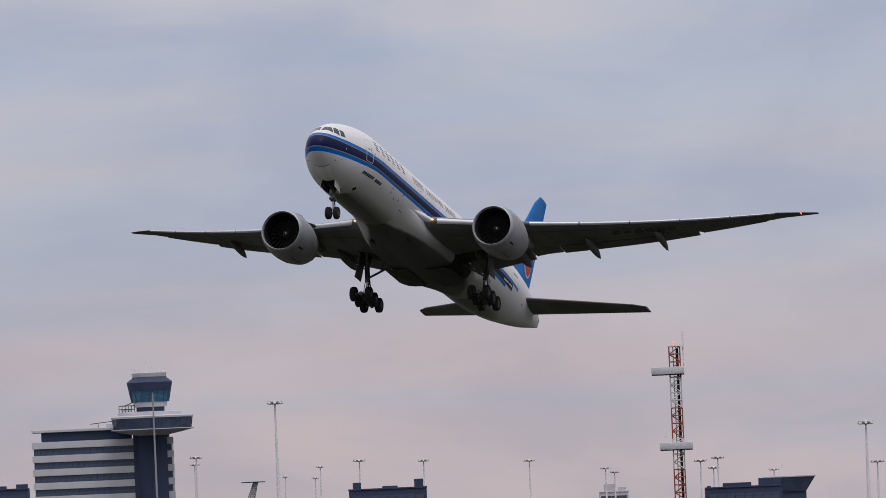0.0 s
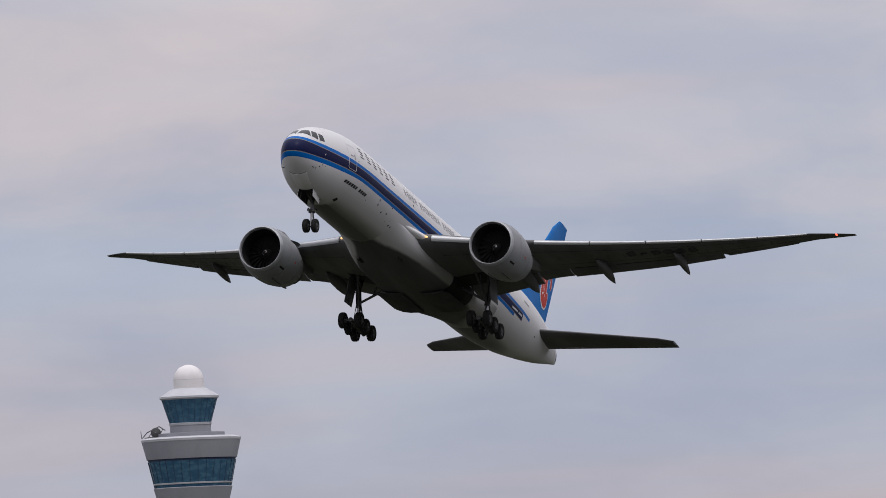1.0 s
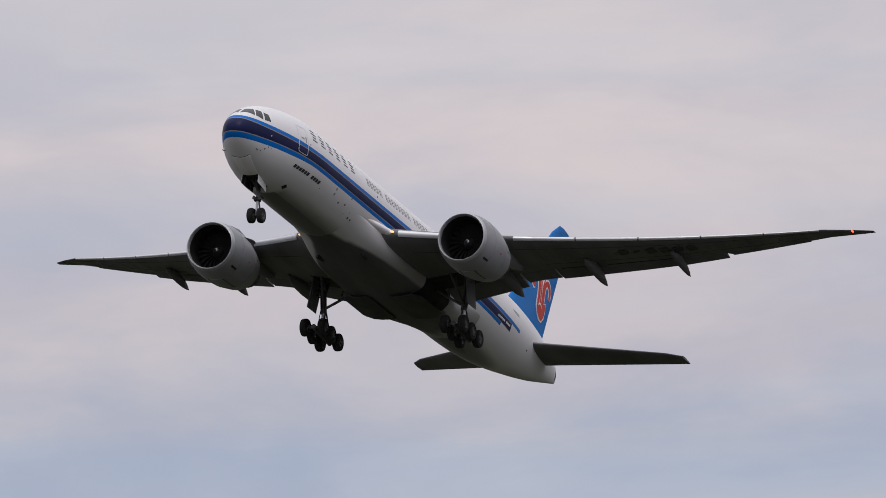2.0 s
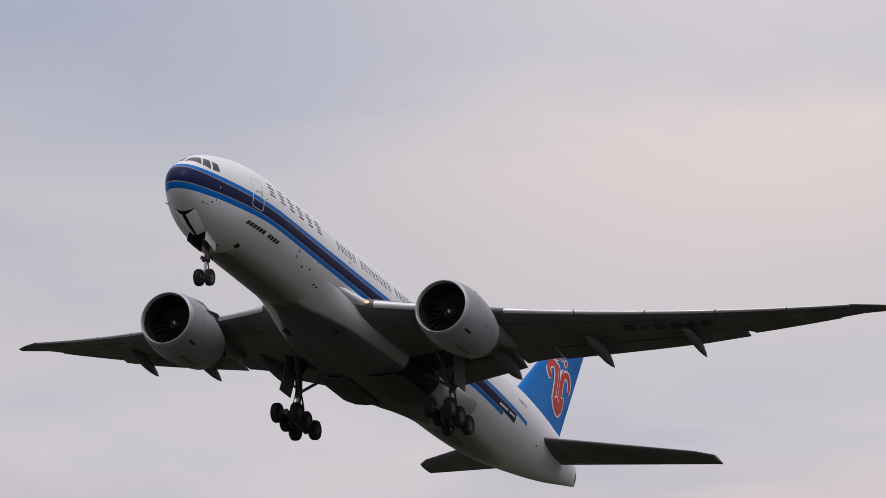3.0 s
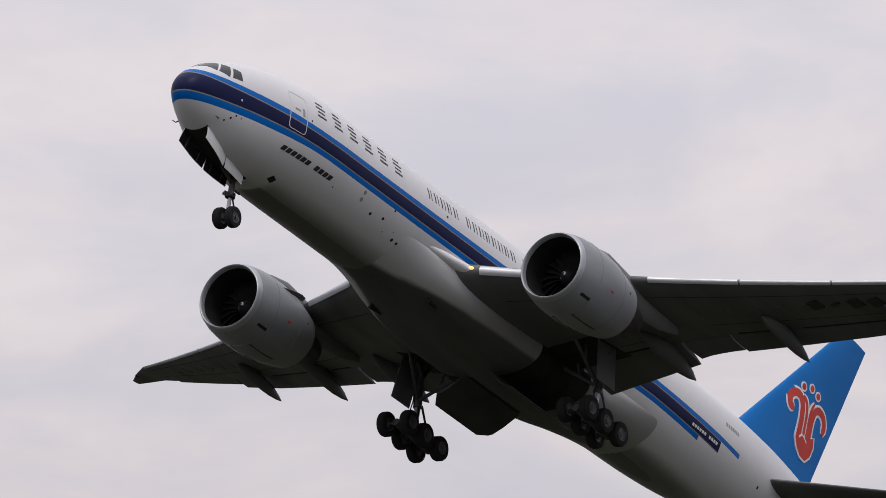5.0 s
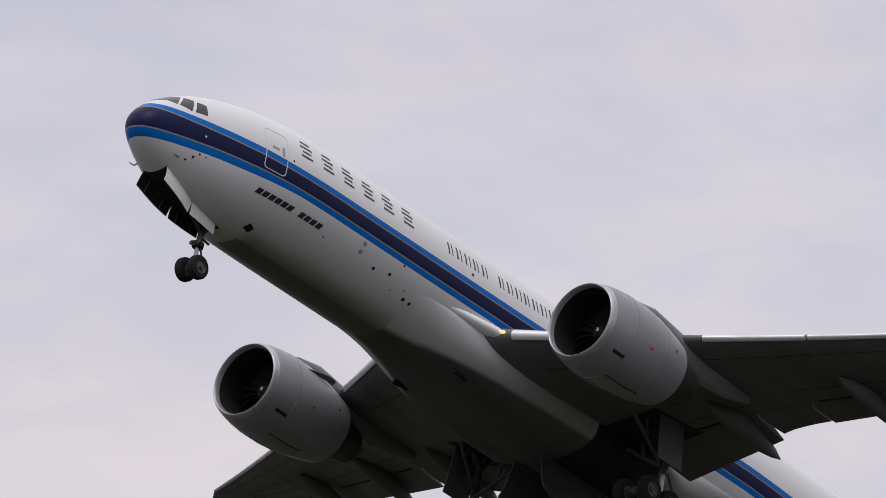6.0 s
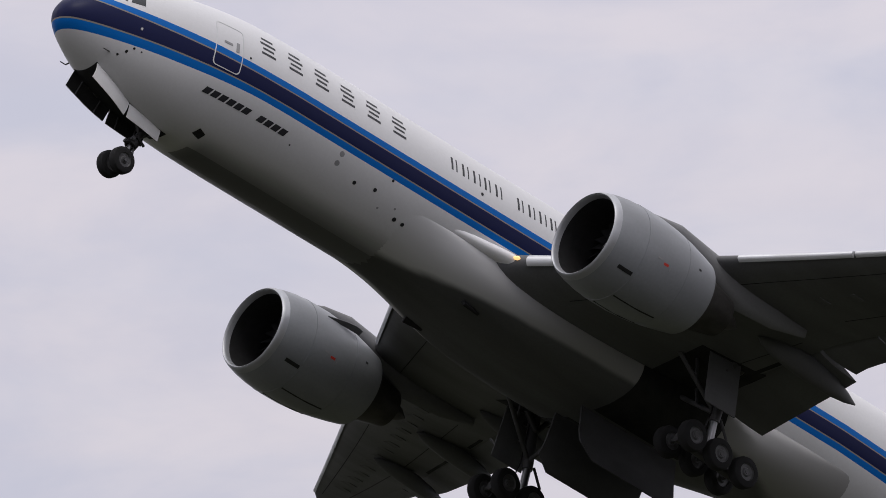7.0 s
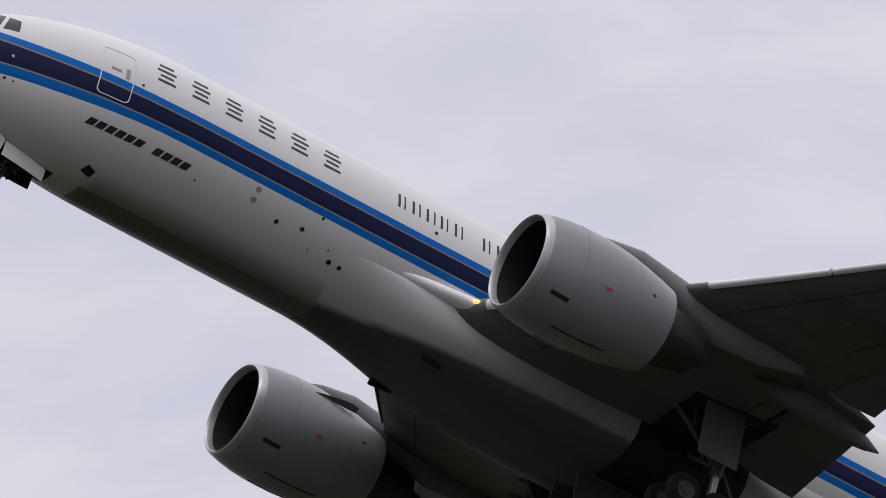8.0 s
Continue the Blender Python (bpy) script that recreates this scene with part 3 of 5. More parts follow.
def make_engine(side, wing):
    o = (ENGINE_X, side * ENGINE_Y, ENGINE_Z if side == 1 else ENGINE_Z - 0.10)
    outer = [(-0.10, 1.815), (-0.25, 1.865), (-0.55, 1.95), (-1.1, 2.045), (-1.9, 2.10), (-2.8, 2.10), (-3.7, 2.02), (-4.4, 1.90), (-5.1, 1.75), (-5.7, 1.60), (-5.7, 1.56), (-5.1, 1.62), (-4.4, 1.6), (-3.5, 1.5)]
    nacelle = part("engine", lathe(outer, "x", 72, o), M_NAC, plane, "large grey turbofan nacelle under the wing")
    lip = [(-0.30, 1.885), (-0.20, 1.858), (-0.10, 1.822), (-0.02, 1.775), (0.0, 1.74), (-0.03, 1.705), (-0.10, 1.675), (-0.30, 1.64)]
    part("inlet_lip", lathe(lip, "x", 72, o), M_LIP, nacelle, "bare metal inlet lip")
    for x in (-1.62, -3.95):
        r = curve_at(outer[:10], x)
        part("cowl_joint", lathe([(x + 0.009, r - 0.02), (x + 0.007, r + 0.004), (x - 0.007, r + 0.004), (x - 0.009, r - 0.02)], "x", 72, o), M_NAC, nacelle)
    # duct, disc and blades take colours that already hold the inlet's shade
    duct = [(-0.28, 1.642), (-0.6, 1.61), (-1.1, 1.60), (-1.7, 1.60), (-2.6, 1.6)]
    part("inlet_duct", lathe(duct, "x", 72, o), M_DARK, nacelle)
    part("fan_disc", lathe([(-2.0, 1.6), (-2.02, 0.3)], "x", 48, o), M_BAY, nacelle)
    blade = None
    for k in range(22):
        turn = Matrix.Translation(o) @ pose(0, 0, 0, 360 * k / 22, 0, 0)
        if blade is None:
            rings = []
            for r, ang, dx in ((0.42, 0.0, 0.0), (0.8, 0.05, 0.05), (1.2, 0.12, 0.02), (1.56, 0.16, -0.05)):
                c, s = math.cos(ang), math.sin(ang)
                t, w = Vector((-s, c)), 0.10 + 0.09 * r
                a, b = Vector((c * r, s * r)) + t * w, Vector((c * r, s * r)) - t * w
                rings.append([(-1.60 + dx, *a), (-1.62 + dx, *a), (-1.96 + dx, *b), (-1.94 + dx, *b)])
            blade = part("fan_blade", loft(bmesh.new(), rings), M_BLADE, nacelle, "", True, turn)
        else:
            ob = new("fan_blade", blade.data)
            ob.parent, ob.matrix_basis = nacelle, turn
    spin = part("spinner", lathe([(-1.12, 0.01), (-1.16, 0.10), (-1.28, 0.22), (-1.5, 0.36), (-1.8, 0.46), (-2.0, 0.48)], "x", 32, o), M_DARK, nacelle)
    # painted swirl on the spinner
    bm = bmesh.new()
    rings = []
    for k in range(19):
        u = k / 18
        a = -0.6 + 4.6 * u
        x, r = -1.15 - 0.16 * u, 0.07 + 0.14 * u
        ring = []
        for dr, off in ((-0.028, 0.0), (-0.028, 0.02), (0.028, 0.02), (0.028, 0.0)):
            rr = r + dr + off * 0.6
            ring.append(Vector((x - dr * 0.9 + off, rr * math.cos(a), rr * math.sin(a))) + Vector(o))
        rings.append(ring)
    part("spinner_swirl", loft(bm, rings), M_MASTWHITE, nacelle, "white painted spiral")
    core = [(-4.2, 1.35), (-5.4, 1.28), (-6.1, 1.16), (-6.9, 0.98), (-7.5, 0.84), (-7.5, 0.80), (-6.9, 0.7)]
    part("core_cowl", lathe(core, "x", 48, o), M_HOT, nacelle, "heat-stained metal core cowl")
    part("exhaust_plug", lathe([(-6.6, 0.6), (-7.4, 0.52), (-8.1, 0.3), (-8.5, 0.03)], "x", 32, o), M_HOT, nacelle)
    # pylon
    rings = []
    for x, w, lo, hi in ((-22.3, 0.06, -0.50, -0.42), (-23.2, 0.26, -0.62, -0.10), (-24.6, 0.36, -0.75, 0.10), (-26.4, 0.42, -1.35, -0.15), (-28.2, 0.40, -1.9, -0.35), (-30.2, 0.30, -1.75, -0.55), (-32.0, 0.05, -1.3, -0.9)):
        rings.append([(x, side * ENGINE_Y + w * math.cos(2 * math.pi * i / 12), (lo + hi) / 2 + (hi - lo) / 2 * math.sin(2 * math.pi * i / 12)) for i in range(12)])
    part("pylon", loft(bmesh.new(), rings), M_FAIR, nacelle)
    # strake on the inboard shoulder
    bm = bmesh.new()
    a = radians(38)
    for sgn in (-side,):
        d = Vector((0, sgn * math.cos(a), math.sin(a)))
        t = Vector((0, -sgn * math.sin(a), math.cos(a))) * 0.03
        c = Vector(o)
        low = [c + Vector((-2.3 - 0.35 * k, 0, 0)) + d * 2.08 for k in range(6)]
        top = [c + Vector((-2.3 - 0.35 * k, 0, 0)) + d * (2.12 + h) for k, h in enumerate((0.0, 0.08, 0.16, 0.22, 0.25, 0.20))]
        loft(bm, [[l - t, l + t, h + t * 0.5, h - t * 0.5] for l, h in zip(low, top)])
    part("strake", bm, M_WING, nacelle)
    # latch vent low on the cowl and maker's mark patch
    for sgn, ang, x0, x1, width, mat, nm in [(sgn, *mark) for sgn in (side, -side) for mark in ((-41, -0.85, -1.55, 0.16, M_DARK, "cowl_vent"), (-13, -2.62, -2.86, 0.10, M_RED, "cowl_mark"), (-10, -2.25, -2.45, 0.07, M_SEAM, "cowl_stencil"), (-16, -2.95, -3.0, 0.12, M_SEAM, "cowl_stencil"), (-74, -1.7, -3.9, 0.06, M_DARK, "cowl_latch_line"), (8, -4.55, -4.68, 0.08, M_DARK, "cowl_drain"))]:
        bm = bmesh.new()
        rings = []
        for k in range(4):
            x = x0 + (x1 - x0) * k / 3
            r = curve_at([(p[0], p[1]) for p in outer[:10]], x)
            ring = []
            for da, off in ((-width, -0.01), (-width, 0.012), (width, 0.012), (width, -0.01)):
                aa = radians(ang) + da / 2 / r
                ring.append(Vector((x, sgn * (r + off) * math.cos(aa), (r + off) * math.sin(aa))) + Vector(o))
            rings.append(ring)
        part(nm, loft(bm, rings), mat, nacelle)
    return nacelle


engine_port = make_engine(1, wing_port)
engine_star = make_engine(-1, wing_star)

# ---- tail ----


def slab(root_le, root_te, tip_le, tip_te, thick, steps=8, upright=False, bulge=0.0):
    """A tapered flying surface from root to tip, with rounded nose and thin trailing edge."""
    rings = []
    for k in range(steps + 1):
        u = k / steps
        a, b = Vector(root_le).lerp(Vector(tip_le), u), Vector(root_te).lerp(Vector(tip_te), u)
        if u > 0.93:
            a = a.lerp(b, (u - 0.93) / 0.07 * 0.18)
        chord = (a - b).length
        n = Vector((0, 1, 0)) if upright else Vector((0, 0, 1))
        ring = []
        for s, up in [(s, True) for s in US[::-1]] + [(s, False) for s in US[1:]]:
            h = foil(s, True) if up else -foil(s, True)
            ring.append(a.lerp(b, s) + n * h * thick * chord)
        rings.append(ring)
    return loft(bmesh.new(), rings)


fin = part("tail_fin", slab((-52.3, 0, 2.95), (-60.25, 0, 2.2), (-61.35, 0, 12.1), (-63.85, 0, 11.9), 0.10, 10, True), M_BLUE, plane, "blue tail fin with a red flower emblem")
for side in (1, -1):
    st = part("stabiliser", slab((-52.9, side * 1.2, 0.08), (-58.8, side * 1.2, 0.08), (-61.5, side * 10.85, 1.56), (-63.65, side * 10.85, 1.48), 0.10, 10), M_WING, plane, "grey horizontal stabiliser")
    el = bmesh.new()
    box(el, (0.04, 8.6, 0.05), pose(-60.5, side * 6.0, 0.76, side * 8.7, 0, side * 26))
    part("elevator_joint", el, M_SEAM, st)
# the exhaust of the auxiliary engine opens on the port side of the chisel-shaped tail cone
exhaust = bmesh.new()
bmesh.ops.create_uvsphere(exhaust, u_segments=24, v_segments=12, radius=1.0, matrix=pose(-63.06, 0.20, 0.66, 0, 0, 10) @ Matrix.Diagonal((0.20, 0.09, 0.40, 1)))
part("auxiliary_exhaust", exhaust, M_BAY, fuselage, "dark exhaust opening")
part("tail_cap", boxed((0.10, 0.22, 1.0), (-63.42, 0, 0.80), (0, 2, 0), 0.03), M_SLAT, fuselage, "bare metal tail edge")

# ---- cockpit glass, doors, markings on the body ----
for side in (1, -1):
    skin_patch("cockpit_window", M_GLASS_DARK, [(-1.13, 86), (-1.70, angle_at(-1.70, 0.80)), (-2.20, angle_at(-2.20, 1.42)), (-1.78, 86)], None, 0.012, "dark cockpit glass", 6, side, True)
    skin_patch("cockpit_window", M_GLASS_DARK, [(-1.80, 0.82), (-2.27, 0.65), (-2.60, 1.36), (-2.27, 1.40)], None, 0.012, "dark cockpit glass", 4, side)
    skin_patch("cockpit_window", M_GLASS_DARK, [(-2.43, 0.67), (-2.97, 0.70), (-3.06, 1.27), (-2.70, 1.33)], None, 0.012, "dark cockpit glass", 4, side)
    skin_frame("crew_door", M_TRIM, -7.20, -5.94, -0.50, 1.52, 0.035, fuselage, 0.014, side)
skin_patch("door_handle", M_SEAM, [(-6.86, 0.42), (-7.00, 0.42), (-7.00, 0.84), (-6.86, 0.84)])
skin_patch("door_latch", M_SEAM, [(-6.30, 0.60), (-6.68, 0.60), (-6.68, 0.70), (-6.30, 0.70)])


def bars(name, mat, x0, step, count, z, tall, wide, slant=0.0, skip=(), label=""):
    """A run of lettering as plain bars on the skin."""
    for k in range(count):
        if k in skip:
            continue
        x = x0 - step * k
        skin_patch(name, mat, [(x + slant, z - tall / 2), (x + slant - wide, z - tall / 2), (x - wide, z + tall / 2), (x, z + tall / 2)] if slant == 0 else
                   [(x - slant, z - tall / 2), (x - slant - wide, z - tall / 2), (x - wide, z + tall / 2), (x, z + tall / 2)], None, 0.010, label, 2)


# type lettering under the stripe: slanted bars
bars("type_lettering", M_INK, -6.16, 0.379, 11, -1.50, 0.24, 0.30, -0.12, (6,))
# airline name: narrow upright bars
for k in range(20):
    if k in (5, 14):
        continue
    x = -18.30 - 0.61 * k
    for dx, w in ((0.0, 0.10), (-0.24 - 0.03 * (k % 3), 0.06)):
        skin_patch("name_lettering", M_INK, [(x + dx + w / 2, 0.93), (x + dx - w / 2, 0.93), (x + dx - w / 2, 1.52), (x + dx + w / 2, 1.52)], None, 0.010, "", 2)
# six square signs ahead of it, each a stack of plain bars
for k in range(6):
    x, z = -8.41 - 1.40 * k, 1.41
    for dz, w, h in ((0.35, 0.56, 0.10), (0.10, 0.74, 0.10), (-0.14, 0.54, 0.09), (-0.38, 0.70, 0.10)):
        skin_patch("name_sign", M_INK, [(x + w / 2, z + dz - h / 2), (x - w / 2, z + dz - h / 2), (x - w / 2, z + dz + h / 2), (x + w / 2, z + dz + h / 2)], None, 0.010, "", 2)
# small type lettering in white on the end of the navy band, grey web lettering by the fin
bars("tail_lettering", M_WHITE, -44.4, 0.26, 11, -0.50, 0.15, 0.18, 0.0, (6,))
bars("web_lettering", M_SEAM, -47.9, 0.27, 6, 0.95, 0.22, 0.17, 0.0)
# ports, drains and probes


def disc(name, mat, x, z, r, off=0.014):
    a = angle_at(x, z)
    c = body_point(x, a, off)
    d = Vector((0, math.cos(radians(a)), math.sin(radians(a))))
    return part(name, rods((c - d * 0.03, c, r, r * 0.96, 16)), mat, fuselage)


for x, z, r in ((-14.05, -1.70, 0.085), (-15.05, -1.55, 0.085), (-16.55, -2.04, 0.095), (-17.00, -2.05, 0.085), (-15.60, -0.93, 0.06), (-10.6, -1.75, 0.04), (-7.55, 0.47, 0.05), (-2.73, -1.37, 0.065), (-2.50, -1.56, 0.05),
                (-2.93, -1.18, 0.05), (-3.23, -1.21, 0.035), (-19.95, 0.63, 0.07), (-52.6, -0.7, 0.09)):
    disc("skin_port", M_DARK, x, z, r)
for x, z, r in ((-12.92, -1.07, 0.12), (-12.90, -1.44, 0.12), (-15.6, -2.0, 0.05), (-16.3, -1.75, 0.05), (-18.0, -1.9, 0.04)):
    disc("skin_patch", M_SEAM, x, z, r, 0.008)
disc("static_port", M_MASTWHITE, -2.94, -0.35, 0.06)
skin_patch("outflow_vent", M_DARK, [(-6.88, -2.78), (-7.3, -2.84), (-7.36, -2.68), (-7.0, -2.60)])
for side in (1, -1):
    root = body_point(-2.15, -42)
    root.y *= side
    tip = root + Vector((0.05, side * 0.13, -0.08))
    part("pitot_probe", rods((root, tip, 0.03), (tip, tip + Vector((0.28, 0, 0)), 0.022)), M_STEEL, fuselage)
# cooling scoop and drain on the belly fairing
for side in (1, -1):
    sy, sz = fairing_point(60, 72, 0.58)
    part("cooling_scoop", boxed((0.95, 0.30, 0.16), (-21.7, side * sy, sz), (side * -52, 0, side * 8), 0.05), M_DARK, belly_fairing)

# ---- emblem on the fin: a flower drawn as plain ribbons, white edge under red ----


def fin_skin(x, z, off):
    u = max(0.0, min(1.0, (z - 2.6) / 9.4))
    le = -52.3 + (-61.35 + 52.3) * u
    te = -60.25 + (-63.85 + 60.25) * u
    s = max(0.02, min(0.98, (le - x) / (le - te)))
    return Vector((x, foil(s, True) * 0.10 * (le - te) + off, z))


def ribbon(name, mat, pts, width, off):
    dense = []
    for (xa, za), (xb, zb) in zip(pts, pts[1:]):
        dense += [Vector((xa + (xb - xa) * k / 4, za + (zb - za) * k / 4)) for k in range(4)]
    dense.append(Vector(pts[-1]))
    for _ in range(3):
        dense = [dense[0]] + [(dense[i - 1] + 2 * dense[i] + dense[i + 1]) / 4 for i in range(1, len(dense) - 1)] + [dense[-1]]
    rings = []
    for i, p in enumerate(dense):
        d = (dense[min(i + 1, len(dense) - 1)] - dense[max(i - 1, 0)]).normalized()
        n = Vector((-d.y, d.x)) * width / 2
        taper = min(1.0, 0.55 + 0.45 * min(i, len(dense) - 1 - i) / 2)
        a, b = p + n * taper, p - n * taper
        rings.append([fin_skin(a.x, a.y, -0.02), fin_skin(a.x, a.y, off), fin_skin(b.x, b.y, off), fin_skin(b.x, b.y, -0.02)])
    return part(name, loft(bmesh.new(), rings), mat, fin)


def fin_plate(name, mat, outline, grow, off):
    """A flat painted shape on the fin from its outline."""
    mx, mz = sum(x for x, z in outline) / len(outline), sum(z for x, z in outline) / len(outline)
    bm = bmesh.new()
    rings = []
    for o in (-0.02, off):
        ring = []
        for x, z in outline:
            d = Vector((x - mx, z - mz))
            d = d * (1 + grow / d.length)
            ring.append(bm.verts.new(fin_skin(mx + d.x, mz + d.y, o)))
        rings.append(ring)
    for k in range(len(outline)):
        n = (k + 1) % len(outline)
        bm.faces.new((rings[0][k], rings[0][n], rings[1][n], rings[1][k]))
    bm.faces.new(rings[1])
    bmesh.ops.triangulate(bm, faces=[f for f in bm.faces if len(f.verts) > 4])
    bmesh.ops.recalc_face_normals(bm, faces=bm.faces)
    return part(name, bm, mat, fin, "", False)


# outer petals curl away to both sides, two slim ones stand between them, all rise from one cup
PETALS = [
    ([(-57.44, 5.98), (-57.04, 6.08), (-56.92, 6.56), (-57.36, 6.98), (-57.94, 6.98), (-58.28, 6.55), (-58.36, 5.85), (-58.30, 5.00), (-58.45, 4.6)], 0.46),
    ([(-60.74, 5.78), (-60.88, 6.36), (-60.50, 6.80), (-59.98, 6.90), (-59.60, 6.68), (-59.40, 6.14), (-59.42, 5.30), (-59.35, 4.7)], 0.42),
    ([(-58.25, 7.08), (-58.70, 6.76), (-58.82, 6.06), (-58.78, 5.26), (-58.82, 4.7)], 0.24),
    ([(-59.45, 7.06), (-59.18, 6.56), (-59.11, 5.96), (-59.12, 5.26), (-59.08, 4.7)], 0.20),
]
CUP = [(-58.02, 5.08), (-58.40, 4.68), (-58.66, 4.92), (-58.95, 4.82), (-59.20, 4.66), (-59.55, 5.08), (-59.92, 5.24), (-60.02, 4.70), (-59.82, 4.14), (-59.38, 3.76), (-58.80, 3.80), (-58.30, 4.12), (-58.00, 4.58)]
for pts, w in PETALS:
    ribbon("emblem_edge", M_WHITE, pts, w + 0.27, 0.025)
for pts, w in PETALS:
    ribbon("emblem_petal", M_RED, pts, w, 0.040)
fin_plate("emblem_edge", M_WHITE, CUP, 0.13, 0.050)
fin_plate("emblem_petal", M_RED, CUP, 0.0, 0.065)
for x, z in ((-58.16, 7.54), (-58.96, 7.74), (-59.66, 7.56)):
    for mat, r, o in ((M_WHITE, 0.28, 0.03), (M_RED, 0.19, 0.045)):
        c = fin_skin(x, z, o)
        part("emblem_bud", rods((c - Vector((0, 0.06, 0)), c, r, r, 20)), mat, fin)

# ---- wing lights and marks ----
for side, wing in ((1, wing_port), (-1, wing_star)):
    bm = bmesh.new()
    bmesh.ops.create_uvsphere(bm, u_segments=20, v_segments=12, radius=1.0, matrix=pose(-21.95, side * 3.55, -1.36) @ Matrix.Diagonal((0.14, 0.17, 0.09, 1)))
    part("landing_light", bm, M_LAND, wing, "glowing landing light")
    # white root glove in front of the wing
    rings = []
    for x, w, h, yy, zz in ((-19.0, 0.24, 0.22, 2.56, -1.22), (-19.9, 0.33, 0.26, 2.60, -1.23), (-20.7, 0.42, 0.29, 2.68, -1.26), (-21.4, 0.50, 0.30, 2.85, -1.31), (-21.9, 0.52, 0.32, 3.02, -1.38), (-22.4, 0.52, 0.36, 3.08, -1.47), (-24, 0.4, 0.45, 2.9, -1.6)):
        rings.append([(x, side * (yy + w * math.cos(2 * math.pi * i / 20)), zz + h * math.sin(2 * math.pi * i / 20)) for i in range(20)])
    part("root_glove", loft(bmesh.new(), rings), M_WHITE, wing, "white wing root glove")
    bm = bmesh.new()
    bmesh.ops.create_uvsphere(bm, u_segments=14, v_segments=8, radius=1.0, matrix=pose(-41.7, side * 31.25, wing_z(31.25, side) - 0.06) @ Matrix.Diagonal((0.22, 0.07, 0.07, 1)))
    part("wingtip_light", bm, M_NAVRED if side == 1 else M_GLASS_DARK, wing, "red navigation light" if side == 1 else "unlit tip light")
    # registration under the wing: plain dark bars
for k in range(6):
    y = 16.9 + 0.86 * k
    le, te, tc = wing_row(y + 0.3)
    xc = le - 0.30 * (le - te)
    hang = section(y, 1)[15:]
    zz, fore, aft = [float(np.interp(-x, [-p[0] for p in hang], [p[2] for p in hang])) for x in (xc, xc + 0.5, xc - 0.5)]
    rise = math.degrees(math.atan((wing_z(y + 0.3) - wing_z(y - 0.3)) / 0.6))
    bar = boxed((0.22 if k == 1 else 0.95, 0.58 if k != 1 else 0.45, 0.10), (0, 0, 0), (0, 0, 0), 0.01)
    part("registration_bar", bar, M_INK, wing_port, "", False, Matrix.Translation((xc, y, zz - 0.025)) @ pose(0, 0, 0, rise, -math.degrees(math.atan(fore - aft)), 0))

# ---- landing gear ----


def wheel_parts(gear, x, y, z, r, w, side):
    prof = [(-w / 2, r * 0.55), (-w / 2, r * 0.82), (-w * 0.42, r * 0.94), (-w * 0.25, r), (w * 0.25, r), (w * 0.42, r * 0.94), (w / 2, r * 0.82), (w / 2, r * 0.55)]
    part("tyre", lathe(prof, "y", 36, (x, y, z)), M_TYRE, gear)
    hub = [(-w * 0.44, r * 0.02), (-w * 0.46, r * 0.22), (-w * 0.34, r * 0.30), (-w * 0.36, r * 0.50), (-w * 0.47, r * 0.57), (w * 0.47, r * 0.57), (w * 0.36, r * 0.50), (w * 0.34, r * 0.30), (w * 0.46, r * 0.22), (w * 0.44, r * 0.02)]
    part("wheel_hub", lathe(hub, "y", 24, (x, y, z), True), M_RIM, gear)


NOSE_PIVOT = (-5.82, 0.0, -2.56)
bm = rods(((0, 0, 0.2), (-0.02, 0, -1.55), 0.16, 0.15), ((-0.55, 0, 0.1), (-0.05, 0, -1.0), 0.07), ((0.35, 0.45, 0.05), (0.02, 0.1, -0.55), 0.06), ((0.35, -0.45, 0.05), (0.02, -0.1, -0.55), 0.06),
          ((1.1, 0.15, -0.25), (0.05, 0.0, -0.9), 0.07), ((1.1, -0.15, -0.25), (0.05, 0.0, -0.9), 0.07))
nose_gear = part("nose_gear", bm, M_STEEL, plane, "extended nose landing gear leg", True, Matrix.Translation(NOSE_PIVOT))
part("piston", rods(((-0.02, 0, -1.5), (-0.05, 0, -2.7), 0.10, 0.10)), M_CHROME, nose_gear)
part("axle", rods(((-0.05, -0.62, -2.68), (-0.05, 0.62, -2.68), 0.08)), M_STEEL, nose_gear)
part("torque_link", rods(((-0.1, 0.06, -1.5), (-0.42, 0.05, -1.98), 0.045), ((-0.42, 0.05, -1.98), (-0.12, 0.05, -2.5), 0.045)), M_STEEL, nose_gear)
part("steering_collar", lathe([(-1.62, 0.17), (-1.62, 0.26), (-1.38, 0.26), (-1.38, 0.17)], "z", 20, (-0.02, 0, 0)), M_DARK, nose_gear)
part("taxi_light", rods(((0.12, 0.22, -1.45), (0.24, 0.22, -1.47), 0.10)), M_RIM, nose_gear)
part("taxi_light", rods(((0.12, -0.22, -1.45), (0.24, -0.22, -1.47), 0.10)), M_RIM, nose_gear)
part("steering_actuator", rods(((0.1, 0.28, -1.3), (-0.35, 0.28, -1.3), 0.06), ((0.1, -0.28, -1.3), (-0.35, -0.28, -1.3), 0.06)), M_DARK, nose_gear)
for y in (0.37, -0.37):
    wheel_parts(nose_gear, -0.05, y, -2.68, 0.545, 0.40, 1)


def bay_half(x):
    """Half width of the nose gear bay, wider in front."""
    return float(np.interp(x, [-6.2, -4.2, -2.1], [0.48, 0.60, 0.70]))


